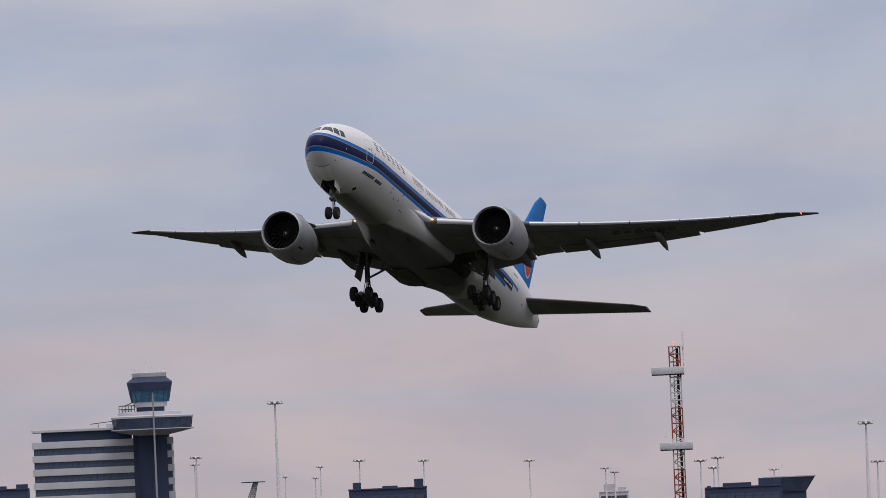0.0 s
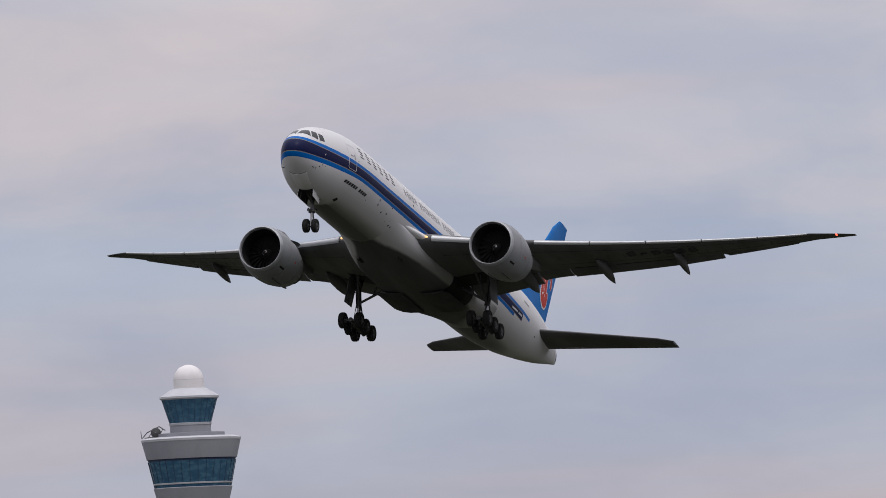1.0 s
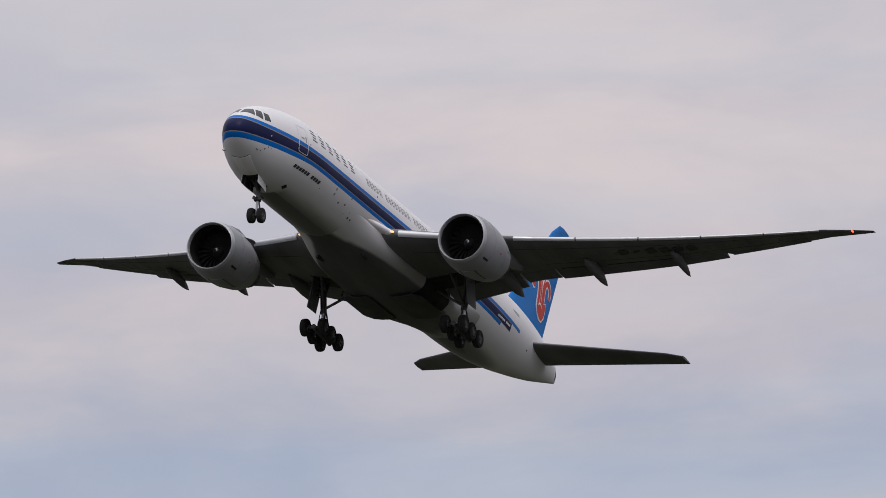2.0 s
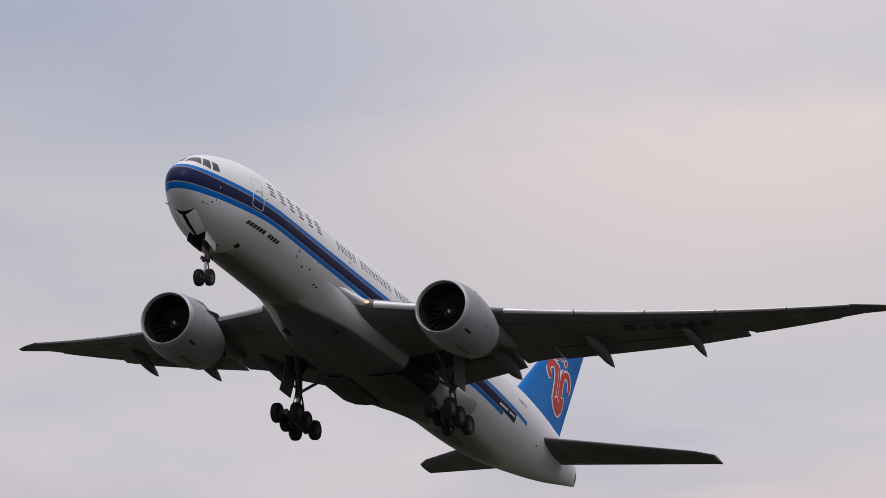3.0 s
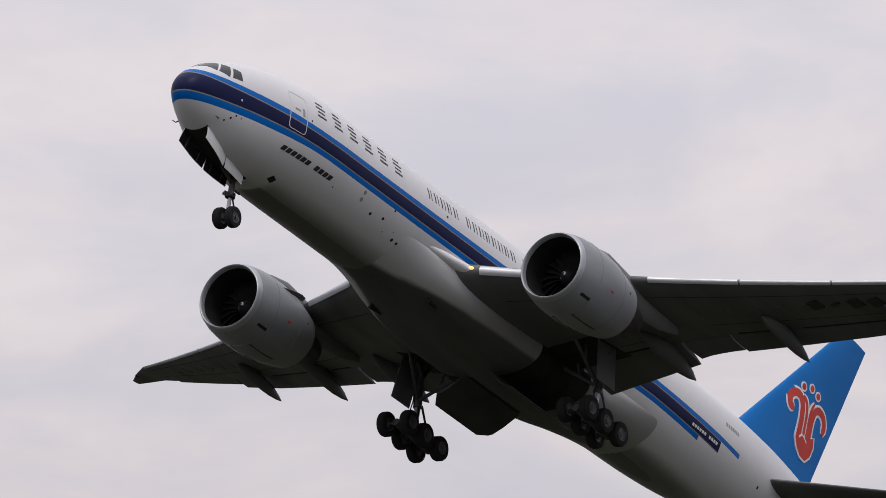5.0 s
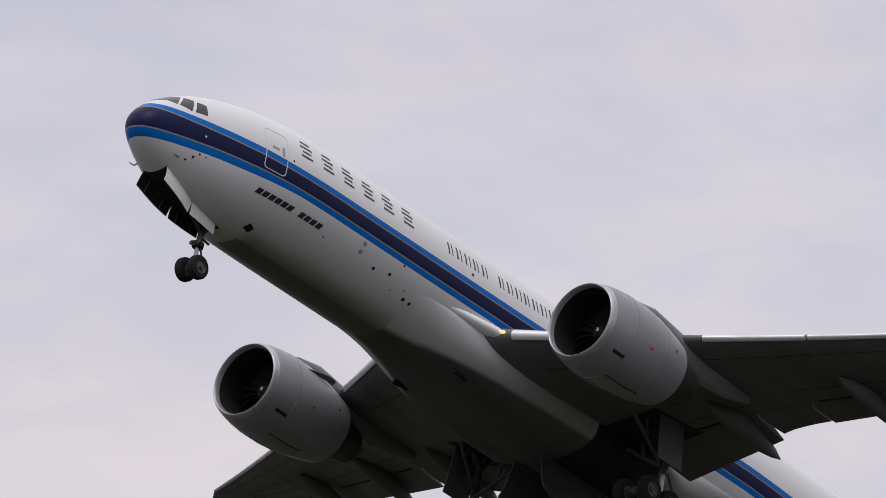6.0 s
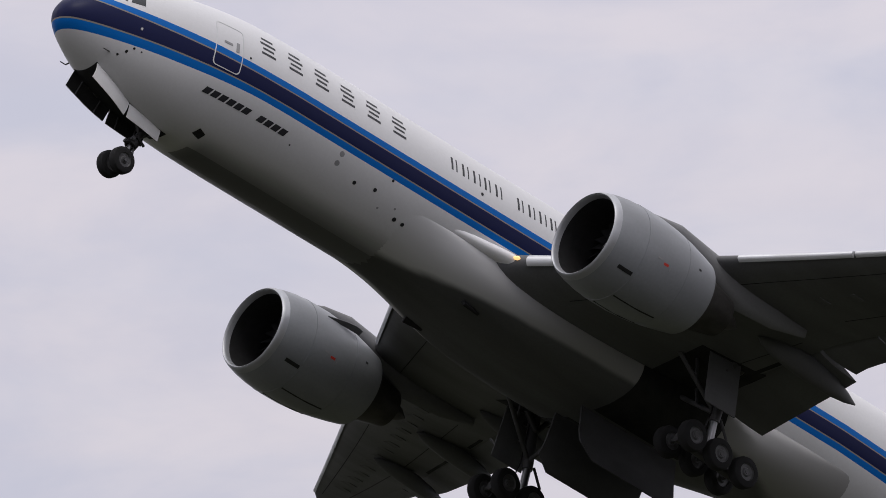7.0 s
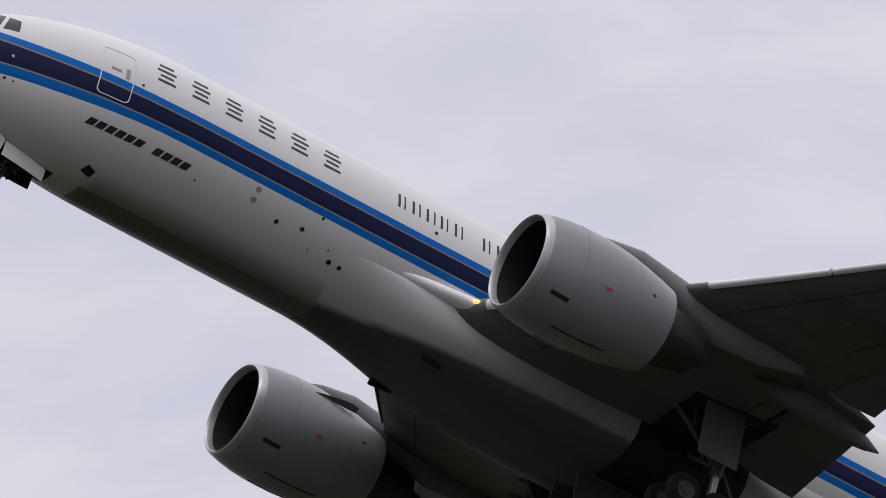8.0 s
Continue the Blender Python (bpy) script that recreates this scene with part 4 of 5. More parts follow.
def belly_strip(x0, x1, off, n=8):
    """Belly skin over the bay between two stations, as rows across."""
    rows = []
    for k in range(n + 1):
        x = x0 + (x1 - x0) * k / n
        top, low, w = curve_at(BODY_TOP, x), curve_at(BODY_LOW, x), curve_at(BODY_HALF, x)
        row = []
        for j in range(9):
            y = bay_half(x) * (j / 4 - 1)
            row.append((x, y, (top + low) / 2 - (top - low) / 2 * math.sqrt(max(0, 1 - (y / w) ** 2)) - off))
        rows.append(row)
    return rows


def two_faced(rows, thick=0.03):
    return loft(bmesh.new(), [row + [(p[0], p[1], p[2] + thick) for p in row[::-1]] for row in rows])


# no hollow behind: a black sheet on the skin paints the bay's shade
part("nose_gear_bay", two_faced(belly_strip(-2.10, -6.25, 0.012)), M_BAY, plane, "dark sheet painted as the shade of the open nose gear bay")


def bay_door(side, x0, x1, label):
    """A curved bay door built closed; it turns about its outer edge."""
    rows = belly_strip(x0, x1, 0.03)
    picks = [row[8:3:-1] if side == 1 else row[:5] for row in rows]
    a, b = Vector(picks[0][0]), Vector(picks[-1][0])
    hinge = (a + b) / 2
    axis = (a - b).normalized()
    side_way = Vector((0, -side, 0))
    up = axis.cross(side_way) if side == 1 else side_way.cross(axis)
    turn = Matrix((axis, (Vector((0, 0, 1)).cross(axis)).normalized(), axis.cross((Vector((0, 0, 1)).cross(axis)).normalized()))).transposed().to_4x4()
    rest = Matrix.Translation(hinge) @ turn
    back = rest.inverted()
    rings = []
    for pick in picks:
        line = [back @ Vector(p) for p in pick]
        rings.append(line + [p + Vector((0, 0, 0.025)) for p in line[::-1]])
    door = part("nose_gear_door", loft(bmesh.new(), rings), M_WHITE, plane, label, True, rest)
    # dark grey inner face, made near black to hold its shade in the colour
    inner = bmesh.new()
    loft(inner, [[p + Vector((0, 0, 0.030)) for p in r[:5]] + [p + Vector((0, 0, 0.05)) for p in r[:5][::-1]] for r in rings])
    part("door_lining", inner, M_BAY, door, "dark door lining with its shade painted in")
    for k in (2, 6):
        rib = bmesh.new()
        rod(rib, rings[k][0] + Vector((0, 0, 0.06)), rings[k][4] + Vector((0, 0, 0.06)), 0.03, None, 8)
        part("door_rib", rib, M_STEEL, door)
    return door, rest


fore_doors = [bay_door(s, -2.14, -4.12, "white forward nose gear door") + (s,) for s in (1, -1)]
aft_doors = []
for s in (1, -1):
    ob, rest = bay_door(s, -4.15, -5.95, "white aft nose gear door hanging open")
    ob.matrix_basis = rest @ pose(0, 0, 0, s * 86, 0, 0)
    aft_doors.append(ob)

MAIN_X, MAIN_Y, MAIN_Z = -31.9, 5.49, -1.6


def make_main_gear(side):
    top = Vector((0.0, side * 0.35, 0.3))
    bm = rods((top, (0, 0, -2.6), 0.26, 0.23), ((-0.9, side * 0.2, 0.2), (0, 0, -0.9), 0.12), ((0.9, side * 0.2, 0.2), (0, 0, -0.9), 0.12))
    gear = part("main_gear", bm, M_STEEL, plane, "extended six-wheel main landing gear", True, Matrix.Translation((MAIN_X, side * MAIN_Y, MAIN_Z)))
    part("piston", rods(((0, 0, -2.55), (0, 0, -4.15), 0.17)), M_CHROME, gear)
    part("side_brace", rods(((0.1, -side * 2.6, -0.9), (0.05, -side * 0.1, -2.2), 0.10), ((0.1, -side * 1.4, -0.9), (0.08, -side * 1.2, -1.55), 0.07)), M_STEEL, gear)
    part("drag_brace", rods(((2.3, -side * 0.5, -0.2), (0.1, 0, -2.2), 0.10), ((1.3, -side * 0.3, -0.3), (1.2, -side * 0.2, -1.15), 0.07)), M_STEEL, gear)
    part("torque_link", rods(((-0.25, 0.08, -2.4), (-0.8, 0.06, -3.1), 0.06), ((-0.8, 0.06, -3.1), (-0.3, 0.06, -3.9), 0.06)), M_STEEL, gear)
    part("hydraulic_hose", rods(((0.3, side * 0.15, -0.2), (0.32, side * 0.12, -2.4), 0.03), ((0.32, side * 0.12, -2.4), (0.7, side * 0.1, -4.0), 0.03)), M_DARK, gear)
    beam = [(1.62, -4.02), (-1.62, -4.32)]
    part("bogie_beam", rods(((1.65, 0, -4.05), (-1.65, 0, -4.33), 0.20)), M_STEEL, gear)
    for dx in (1.46, 0.0, -1.46):
        z = -4.19 + 0.085 * dx
        part("axle", rods(((dx, -0.95, z), (dx, 0.95, z), 0.09)), M_STEEL, gear)
        for dy in (0.70, -0.70):
            wheel_parts(gear, dx, dy, z, 0.655, 0.50, side)
    # door carried on the leg's outer face
    bm = boxed((1.7, 0.06, 2.5), (0.5, side * 0.62, -1.2), (side * 8, 0, 0), 0.02)
    part("leg_door", bm, M_WING, gear, "grey leg door")
    part("leg_door_link", rods(((0.4, side * 0.6, -1.3), (0, 0, -1.5), 0.04), ((0.4, side * 0.6, -0.6), (0, 0, -0.8), 0.04)), M_STEEL, gear)
    return gear


main_gear = [make_main_gear(s) for s in (1, -1)]

# wheel wells in the belly and under the wing roots, their shade painted as thin black sheets, and the big belly doors
# that drop to let the gear in
body_doors = []
for s in (1, -1):
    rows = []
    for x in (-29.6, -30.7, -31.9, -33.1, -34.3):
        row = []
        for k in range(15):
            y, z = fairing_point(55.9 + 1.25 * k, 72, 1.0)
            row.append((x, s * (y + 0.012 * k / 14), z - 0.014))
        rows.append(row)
    part("wheel_well", two_faced(rows, 0.03), M_BAY, belly_fairing, "dark sheet painted as the shade of an open wheel well")
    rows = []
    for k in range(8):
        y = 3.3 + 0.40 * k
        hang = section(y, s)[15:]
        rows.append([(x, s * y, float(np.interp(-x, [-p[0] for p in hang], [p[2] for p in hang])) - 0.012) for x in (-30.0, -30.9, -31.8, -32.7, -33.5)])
    part("leg_well", two_faced(rows, 0.03), M_BAY, belly_fairing, "dark sheet painted as the shade of an open wheel well")
    rings = []
    for k in range(9):
        x = 2.65 - 5.3 * k / 8
        cut = 0.55 if k == 0 else (0.35 if k == 8 else 0.0)
        rings.append([(x, s * y, z) for y, z in ((0.0, -0.02), (1.1, -0.03), (2.1 - cut, 0.04), (2.35 - cut, 0.16), (2.33 - cut, 0.2), (2.1 - cut, 0.1), (1.1, 0.05), (0.0, 0.05))])
    body_doors.append((part("belly_door", loft(bmesh.new(), rings), M_DOOR, plane, "large dark grey main gear belly door", True, pose(-31.6, s * 0.75, -3.95)), s))

# ---- the airport behind, from north-east to north-west of the camera ----


def window_band(parent, x0, x1, y, z0, z1, panes, depth=0.25):
    """A ribbon of separate panes in a wall that faces the camera."""
    w = (x1 - x0) / panes
    first = None
    for k in range(panes):
        at = Matrix.Translation((x0 + w * (k + 0.5), y, (z0 + z1) / 2))
        if first is None:
            first = part("pane", boxed((w - 0.12, depth, z1 - z0), (0, 0, 0), (0, 0, 0), 0.02), M_PANE_D, parent, "", False, at)
        else:
            ob = new("pane", first.data)
            ob.parent, ob.matrix_basis = parent, at


def make_office():
    o = thing("office_building", "grey banded office block with dark ribbon windows", "building", pose(-89.4, 2899, 0))
    body = part("wall", boxed((35.4, 18, 26.0), (-0.0, 9.4, 13.0), (0, 0, 0), 0.1), M_PANE_D, o, "dark recessed facade", False)
    for k in range(8):
        z = 25.2 - 3.48 * k
        part("spandrel", boxed((26.4, 0.9, 1.75), (-4.9, 0.2, z), (0, 0, 0), 0.05), M_PALE, o, "pale spandrel band", False)
        part("spandrel", boxed((2.2, 0.9, 1.75), (17.1, 0.2, z), (0, 0, 0), 0.05), M_PALE, o, "pale spandrel band", False)
        if k < 6:
            window_band(body, -17.6, 8.0, 0.15, z - 2.55, z - 0.95, 16)
    part("stair_core", boxed((8.4, 8, 27.5), (12.1, 3.6, 13.75), (0, 0, 0), 0.1), M_DARKHAZE, o, "dark stair core", False)
    part("top_floor", boxed((23, 12, 2.6), (-4.2, 8, 27.3), (0, 0, 0), 0.1), M_DARKHAZE, o, "dark setback top floor", False)
    part("roof_slab", boxed((26.2, 14, 0.7), (-5.0, 8, 28.85), (0, 0, 0), 0.1), M_PALE, o, "", False)
    part("roof_plant", boxed((7, 6, 1.0), (4.5, 8, 29.7), (0, 0, 0), 0.15), M_PALE, o, "", False)
    part("roof_rail", rods(((-3, 3, 30.2), (8, 3, 31.2), 0.10), ((-1, 3, 29.2), (-1, 3, 30.4), 0.09), ((4, 3, 29.2), (4, 3, 30.8), 0.09), ((8, 3, 29.2), (8, 3, 31.2), 0.09)), M_STEEL, o)


make_office()


def make_old_tower():
    o = thing("control_tower", "older control tower with dark glazed cab and saucer deck", "control tower", pose(-76.6, 2895, 0))
    part("shaft", lathe([(0, 4.4), (27.5, 4.4)], "z", 32, (0, 6, 0), True), M_DARKHAZE, o)
    part("saucer", lathe([(26.6, 3.5), (27.3, 7.2), (28.1, 10.6), (28.3, 10.6)], "z", 48, (0.3, 0, 0)), M_PALE, o, "pale saucer underside")
    part("saucer_glass", lathe([(28.2, 9.9), (31.1, 10.3)], "z", 48, (0.3, 0, 0)), M_PANE_D, o, "dark glazed ring")
    for k in range(24):
        a = 2 * math.pi * k / 24
        part("mullion", rods(((0.3 + 9.95 * math.cos(a), 9.95 * math.sin(a), 28.2), (0.3 + 10.35 * math.cos(a), 10.35 * math.sin(a), 31.1), 0.05, 0.05, 6)), M_DARKHAZE, o)
    part("saucer_roof", lathe([(31.05, 10.5), (31.5, 10.55), (31.75, 10.3), (31.8, 2.0)], "z", 48, (0.3, 0, 0), True), M_PALE, o, "pale thin roof slab")
    part("roof_step", lathe([(31.7, 8.1), (32.6, 8.1), (32.7, 7.9), (32.75, 2.0)], "z", 48, (-0.4, 0, 0), True), M_PALE, o)
    part("neck", lathe([(32.6, 3.6), (34.3, 3.6)], "z", 32), M_DARKHAZE, o)
    part("deck", lathe([(33.9, 4.2), (35.2, 4.4), (35.3, 3.6)], "z", 40, (0, 0, 0), True), M_PALE, o)
    part("cab_glass", lathe([(35.2, 4.75), (39.6, 5.6)], "z", 16), M_PANE, o, "sloping blue-green cab glass")
    for k in range(16):
        a = 2 * math.pi * k / 16
        part("mullion", rods(((4.8 * math.cos(a), 4.8 * math.sin(a), 35.2), (5.65 * math.cos(a), 5.65 * math.sin(a), 39.6), 0.06, 0.06, 6)), M_DARKHAZE, o)
    part("cab_brow", lathe([(38.2, 5.45), (40.2, 5.85), (40.5, 5.6), (41.3, 4.5), (41.6, 4.4), (41.7, 1.0)], "z", 32, (0, 0, 0), True), M_DARKHAZE, o)
    part("roof_deck", lathe([(41.6, 4.3), (42.6, 4.5), (42.7, 1.0)], "z", 32, (0, 0, 0), True), M_PALE, o)
    for k in range(14):
        a = 2 * math.pi * k / 14
        part("aerial", rods(((4.1 * math.cos(a), 4.1 * math.sin(a), 42.4), (4.1 * math.cos(a), 4.1 * math.sin(a), 43.6 + 0.5 * (k % 3)), 0.05, 0.04, 6)), M_GALV, o)
    part("aerial", rods(((-0.8, 0, 42.5), (-0.8, 0, 46.0), 0.07, 0.04, 8)), M_GALV, o)
    part("deck_rail", rods(*[((-8.0 + 0.8 * k, -2.2, 32.6), (-8.0 + 0.8 * k, -2.2, 34.4), 0.09) for k in range(6)], ((-8.0, -2.2, 34.4), (-4.0, -2.2, 34.4), 0.12), ((-8.0, -2.2, 33.5), (-4.0, -2.2, 33.5), 0.12), ((-6.8, -2.2, 34.3), (-3.6, -2.2, 35.5), 0.12)), M_STEEL, o)
    part("deck_box", boxed((2.4, 2, 0.9), (-6.2, -1.2, 33.1), (0, 0, 0), 0.1), M_PALE, o)
    part("ladder_pipe", rods(((1.0, -11.4, 0), (1.0, -11.4, 37.4), 0.32, 0.18, 12)), M_CONC, o)


make_old_tower()


def make_tower():
    o = thing("control_tower", "tall grey control tower with white radome and teal glass", "control tower", pose(-189.7, 3294.5, 0))
    part("shaft", lathe([(0, 5.5), (65.0, 5.3)], "z", 48), M_CONC, o, "round grey concrete shaft")
    for z in (12, 24, 36, 48, 58):
        part("shaft_joint", lathe([(z, 5.40), (z + 0.05, 5.52), (z + 0.25, 5.52), (z + 0.3, 5.40)], "z", 48), M_PALE, o)
    part("collar", lathe([(64.6, 5.2), (64.9, 8.2), (66.9, 8.7), (67.0, 10.0)], "z", 48), M_DARKHAZE, o, "dark collar")
    part("lower_ring", lathe([(66.8, 9.9), (67.0, 10.2), (72.0, 11.5), (72.2, 11.3)], "z", 64), M_CONC, o, "grey lower ring")
    part("ring_glass", lathe([(72.1, 11.15), (79.9, 12.85)], "z", 64), M_PANE, o, "blue glazed ring")
    for k in range(32):
        a = 2 * math.pi * k / 32
        part("mullion", rods(((11.2 * math.cos(a), 11.2 * math.sin(a), 72.1), (12.9 * math.cos(a), 12.9 * math.sin(a), 79.9), 0.06, 0.06, 6)), M_DARKHAZE, o)
    part("ring_transom", lathe([(73.0, 11.40), (73.05, 11.5), (73.45, 11.6), (73.5, 11.5)], "z", 64), M_PALE, o)
    part("ring_shadow_gap", lathe([(79.8, 12.7), (80.6, 12.9)], "z", 64), M_DARKHAZE, o)
    part("upper_ring", lathe([(80.5, 13.2), (85.6, 14.45), (86.3, 14.5), (86.8, 13.2), (87.0, 6.0)], "z", 64), M_CONC, o, "grey upper ring with pale parapet")
    part("parapet", lathe([(85.7, 14.55), (86.35, 14.65), (86.5, 14.3), (86.9, 13.0)], "z", 64), M_PALE, o, "pale parapet")
    part("neck", lathe([(86.6, 6.0), (90.6, 6.0)], "z", 40), M_CONC, o)
    part("neck_rail", lathe([(87.0, 9.9), (88.0, 9.9), (88.05, 9.7), (87.0, 9.7)], "z", 48), M_CONC, o)
    part("cab_glass", lathe([(90.4, 5.85), (98.0, 8.15)], "z", 24), M_PANE, o, "sloping teal cab glass")
    for k in range(24):
        a = 2 * math.pi * k / 24
        part("mullion", rods(((5.88 * math.cos(a), 5.88 * math.sin(a), 90.4), (8.18 * math.cos(a), 8.18 * math.sin(a), 98.0), 0.05, 0.05, 6)), M_DARKHAZE, o)
    part("cab_sill", lathe([(90.2, 5.9), (90.3, 6.15), (90.9, 6.3), (91.0, 6.0)], "z", 40), M_PALE, o)
    part("cab_roof", lathe([(97.8, 8.2), (98.2, 8.7), (98.7, 8.7), (99.3, 7.8), (101.0, 5.0), (101.2, 3.0)], "z", 48, (0, 0, 0), True), M_PALE, o, "pale sloping roof")
    part("radome", lathe([(100.9, 4.35), (102.2, 4.45)] + [(103.4 + 4.55 * math.sin(radians(a)), max(0.02, 4.45 * math.cos(radians(a)))) for a in range(0, 91, 9)], "z", 40), M_DOME, o, "white radome")
    part("radome_joint", lathe([(103.5, 4.38), (103.55, 4.45), (103.65, 4.45), (103.7, 4.38)], "z", 40), M_PALE, o)
    part("dish_truss", rods(((-14.2, -3, 86.8), (-12.5, -3, 88.6), 0.12), ((-12.5, -3, 88.6), (-9.0, -3, 90.2), 0.14), ((-9.0, -3, 90.2), (-7.2, -3, 89.0), 0.14), ((-13.4, -3, 87.0), (-7.4, -3, 87.4), 0.12),
                            ((-12.4, -3, 86.8), (-10.8, -3, 89.2), 0.10), ((-10.8, -3, 89.2), (-9.2, -3, 87.0), 0.10), ((-9.2, -3, 87.0), (-8.0, -3, 89.4), 0.10), ((-14.2, -3, 86.8), (-14.4, -3, 89.0), 0.10)), M_STEEL, o)
    part("dish", lathe([(0.0, 0.1), (0.12, 0.8), (0.4, 1.5), (0.5, 1.5), (0.2, 0.8), (0.1, 0.1)], "y", 28, (-10.0, -3.6, 88.4)), M_STEEL, o)


make_tower()


def make_mast():
    o = thing("radar_mast", "red and white lattice mast with two white antenna boxes", "lattice mast", pose(30.1, 1499.7, 0))
    h = 0.72
    step = 1.02
    for k in range(24):
        z0, z1 = step * k, step * (k + 1)
        mat = M_MASTRED if (k // 4) % 2 == 1 else M_MASTWHITE
        bm = bmesh.new()
        for sx, sy in ((1, 1), (1, -1), (-1, 1), (-1, -1)):
            rod(bm, (sx * h, sy * h, z0), (sx * h, sy * h, z1), 0.085, None, 6)
        for s in (1, -1):
            flip = 1 if k % 2 else -1
            rod(bm, (-h * flip, s * h, z0), (h * flip, s * h, z1), 0.07, None, 6)
            rod(bm, (s * h, -h * flip, z0), (s * h, h * flip, z1), 0.05, None, 6)
            rod(bm, (-h, s * h, z1), (h, s * h, z1), 0.08, None, 6)
            rod(bm, (s * h, -h, z1), (s * h, h, z1), 0.08, None, 6)
        part("lattice_section", bm, mat, o, "red lattice section" if mat is M_MASTRED else "white lattice section")
    part("ladder", rods(((0.2, -0.3, 0), (0.2, -0.3, 24.4), 0.05), ((-0.2, -0.3, 0), (-0.2, -0.3, 24.4), 0.05), *[((-0.2, -0.3, 0.5 + 0.5 * k), (0.2, -0.3, 0.5 + 0.5 * k), 0.025, None, 6) for k in range(47)]), M_DARK, o)
    part("cable_tray", boxed((0.35, 0.12, 24), (0.35, 0.25, 12.2)), M_DARK, o, "", False)
    for dx, z in ((-1.0, 21.3), (-0.3, 11.3)):
        part("antenna_box", boxed((4.35, 0.9, 0.95), (dx, -1.2, z), (0, 0, 0), 0.08), M_PALE, o, "white antenna box")
        part("antenna_rail", boxed((4.3, 0.7, 0.14), (dx, -1.2, z - 0.56), (0, 0, 0), 0.02), M_DARK, o)
        part("bracket", rods(((-0.6, -0.7, z), (-0.6, -1.2, z), 0.08), ((0.6, -0.7, z), (0.6, -1.2, z), 0.08)), M_GALV, o)
    part("platform", boxed((1.9, 1.9, 0.08), (0, 0, 24.5)), M_GALV, o, "", False)
    part("whip_aerial", rods(((1.15, 0, 20.8), (1.15, 0, 24.0), 0.06), ((1.15, 0, 24.0), (1.15, 0, 26.4), 0.13)), M_GALV, o)
    bm = bmesh.new()
    bmesh.ops.create_uvsphere(bm, u_segments=12, v_segments=8, radius=0.19, matrix=pose(-0.05, 0, 24.95))
    part("beacon", bm, M_BEACON, o, "lit red obstruction beacon")
    part("small_dish", rods(((-1.5, -0.6, 12.7), (-1.5, -0.75, 12.7), 0.3), ((-1.5, -0.6, 12.7), (-0.7, -0.6, 12.9), 0.05)), M_GALV, o)


make_mast()


def make_flood(top, span, wires=True):
    o = thing("floodlight_mast", "slim grey apron floodlight mast with a ring of lamps", "light mast", group="apron floodlights")
    part("pole", rods(((0, 0, 0), (0, 0, top), 0.42, 0.16, 12)), M_GALV, o)
    part("head_ring", lathe([(top - 0.75, span * 0.20), (top - 0.45, span * 0.44), (top - 0.22, span * 0.5), (top - 0.08, span * 0.5), (top - 0.04, span * 0.16)], "z", 24, (0, 0, 0), True), M_GALV, o)
    for k in range(8):
        a = 2 * math.pi * k / 8
        part("floodlight", boxed((0.5, 0.62, 0.34), (0, 0, 0), (18, 0, 0), 0.05), M_GALV, o, "", True, Matrix.Translation((0.46 * span * math.cos(a), 0.46 * span * math.sin(a), top - 0.5)) @ pose(0, 0, 0, 0, 0, math.degrees(a) - 90))
    part("head_arm", rods(((-span * 0.48, 0, top - 0.25), (span * 0.48, 0, top - 0.25), 0.07), ((0, -span * 0.48, top - 0.25), (0, span * 0.48, top - 0.25), 0.07)), M_GALV, o)
    part("finial", rods(((0, 0, top - 0.3), (0, 0, top + 0.2), 0.05)), M_GALV, o)
    return o


for x, y, z, span in ((-34.0, 2199.7, 26.6, 2.9), (80.7, 2198.5, 17.7, 3.0), (-102.7, 2397.8, 33.7, 3.2), (-155.6, 3396.4, 37.6, 4.4), (-76.9, 3399.1, 23.2, 3.6), (-86.5, 3799.0, 23.0, 3.2), (-27.9, 3399.9, 20.2, 3.6),
                      (-8.6, 3400.0, 19.4, 3.2), (-44.4, 3799.7, 20.6, 2.6), (-62.2, 4199.5, 19.2, 2.4), (-51.1, 4199.7, 18.2, 2.4), (26.6, 3899.9, 20.0, 3.8), (56.8, 4199.6, 17.1, 3.8), (60.1, 4199.6, 15.5, 3.4),
                      (74.6, 3399.2, 15.7, 3.8), (84.5, 3599.0, 17.1, 4.0), (92.3, 3998.9, 15.0, 3.8), (113.6, 3998.4, 13.5, 3.4), (127.7, 3397.6, 13.2, 4.0)):
    make_flood(z + 0.00013 * y, span).matrix_basis = Matrix.Translation((x, y, 0))


def make_low_block(name, label, at, width, depth, tall, mat, stubs=()):
    o = thing(name, label, "building", pose(*at, 0))
    wall = part("wall", boxed((width, depth, tall), (0, depth / 2, tall / 2), (0, 0, 0), 0.12), mat, o, "", False)
    for dx, w, h in stubs:
        part("roof_block", boxed((w, min(depth, 5), h), (dx, 3, tall + h / 2), (0, 0, 0), 0.1), mat, o, "", False)
    part("roof_edge", boxed((width + 0.3, 0.3, 0.35), (0, -0.1, tall - 0.1), (0, 0, 0), 0.05), M_HAZE if mat is M_HAZE else M_DARKHAZE, o, "", False)
    window_band(wall, -width / 2 + 0.6, width / 2 - 0.6, -0.05, tall - 3.2, tall - 1.6, max(4, int(width / 2)), 0.2)
    return o


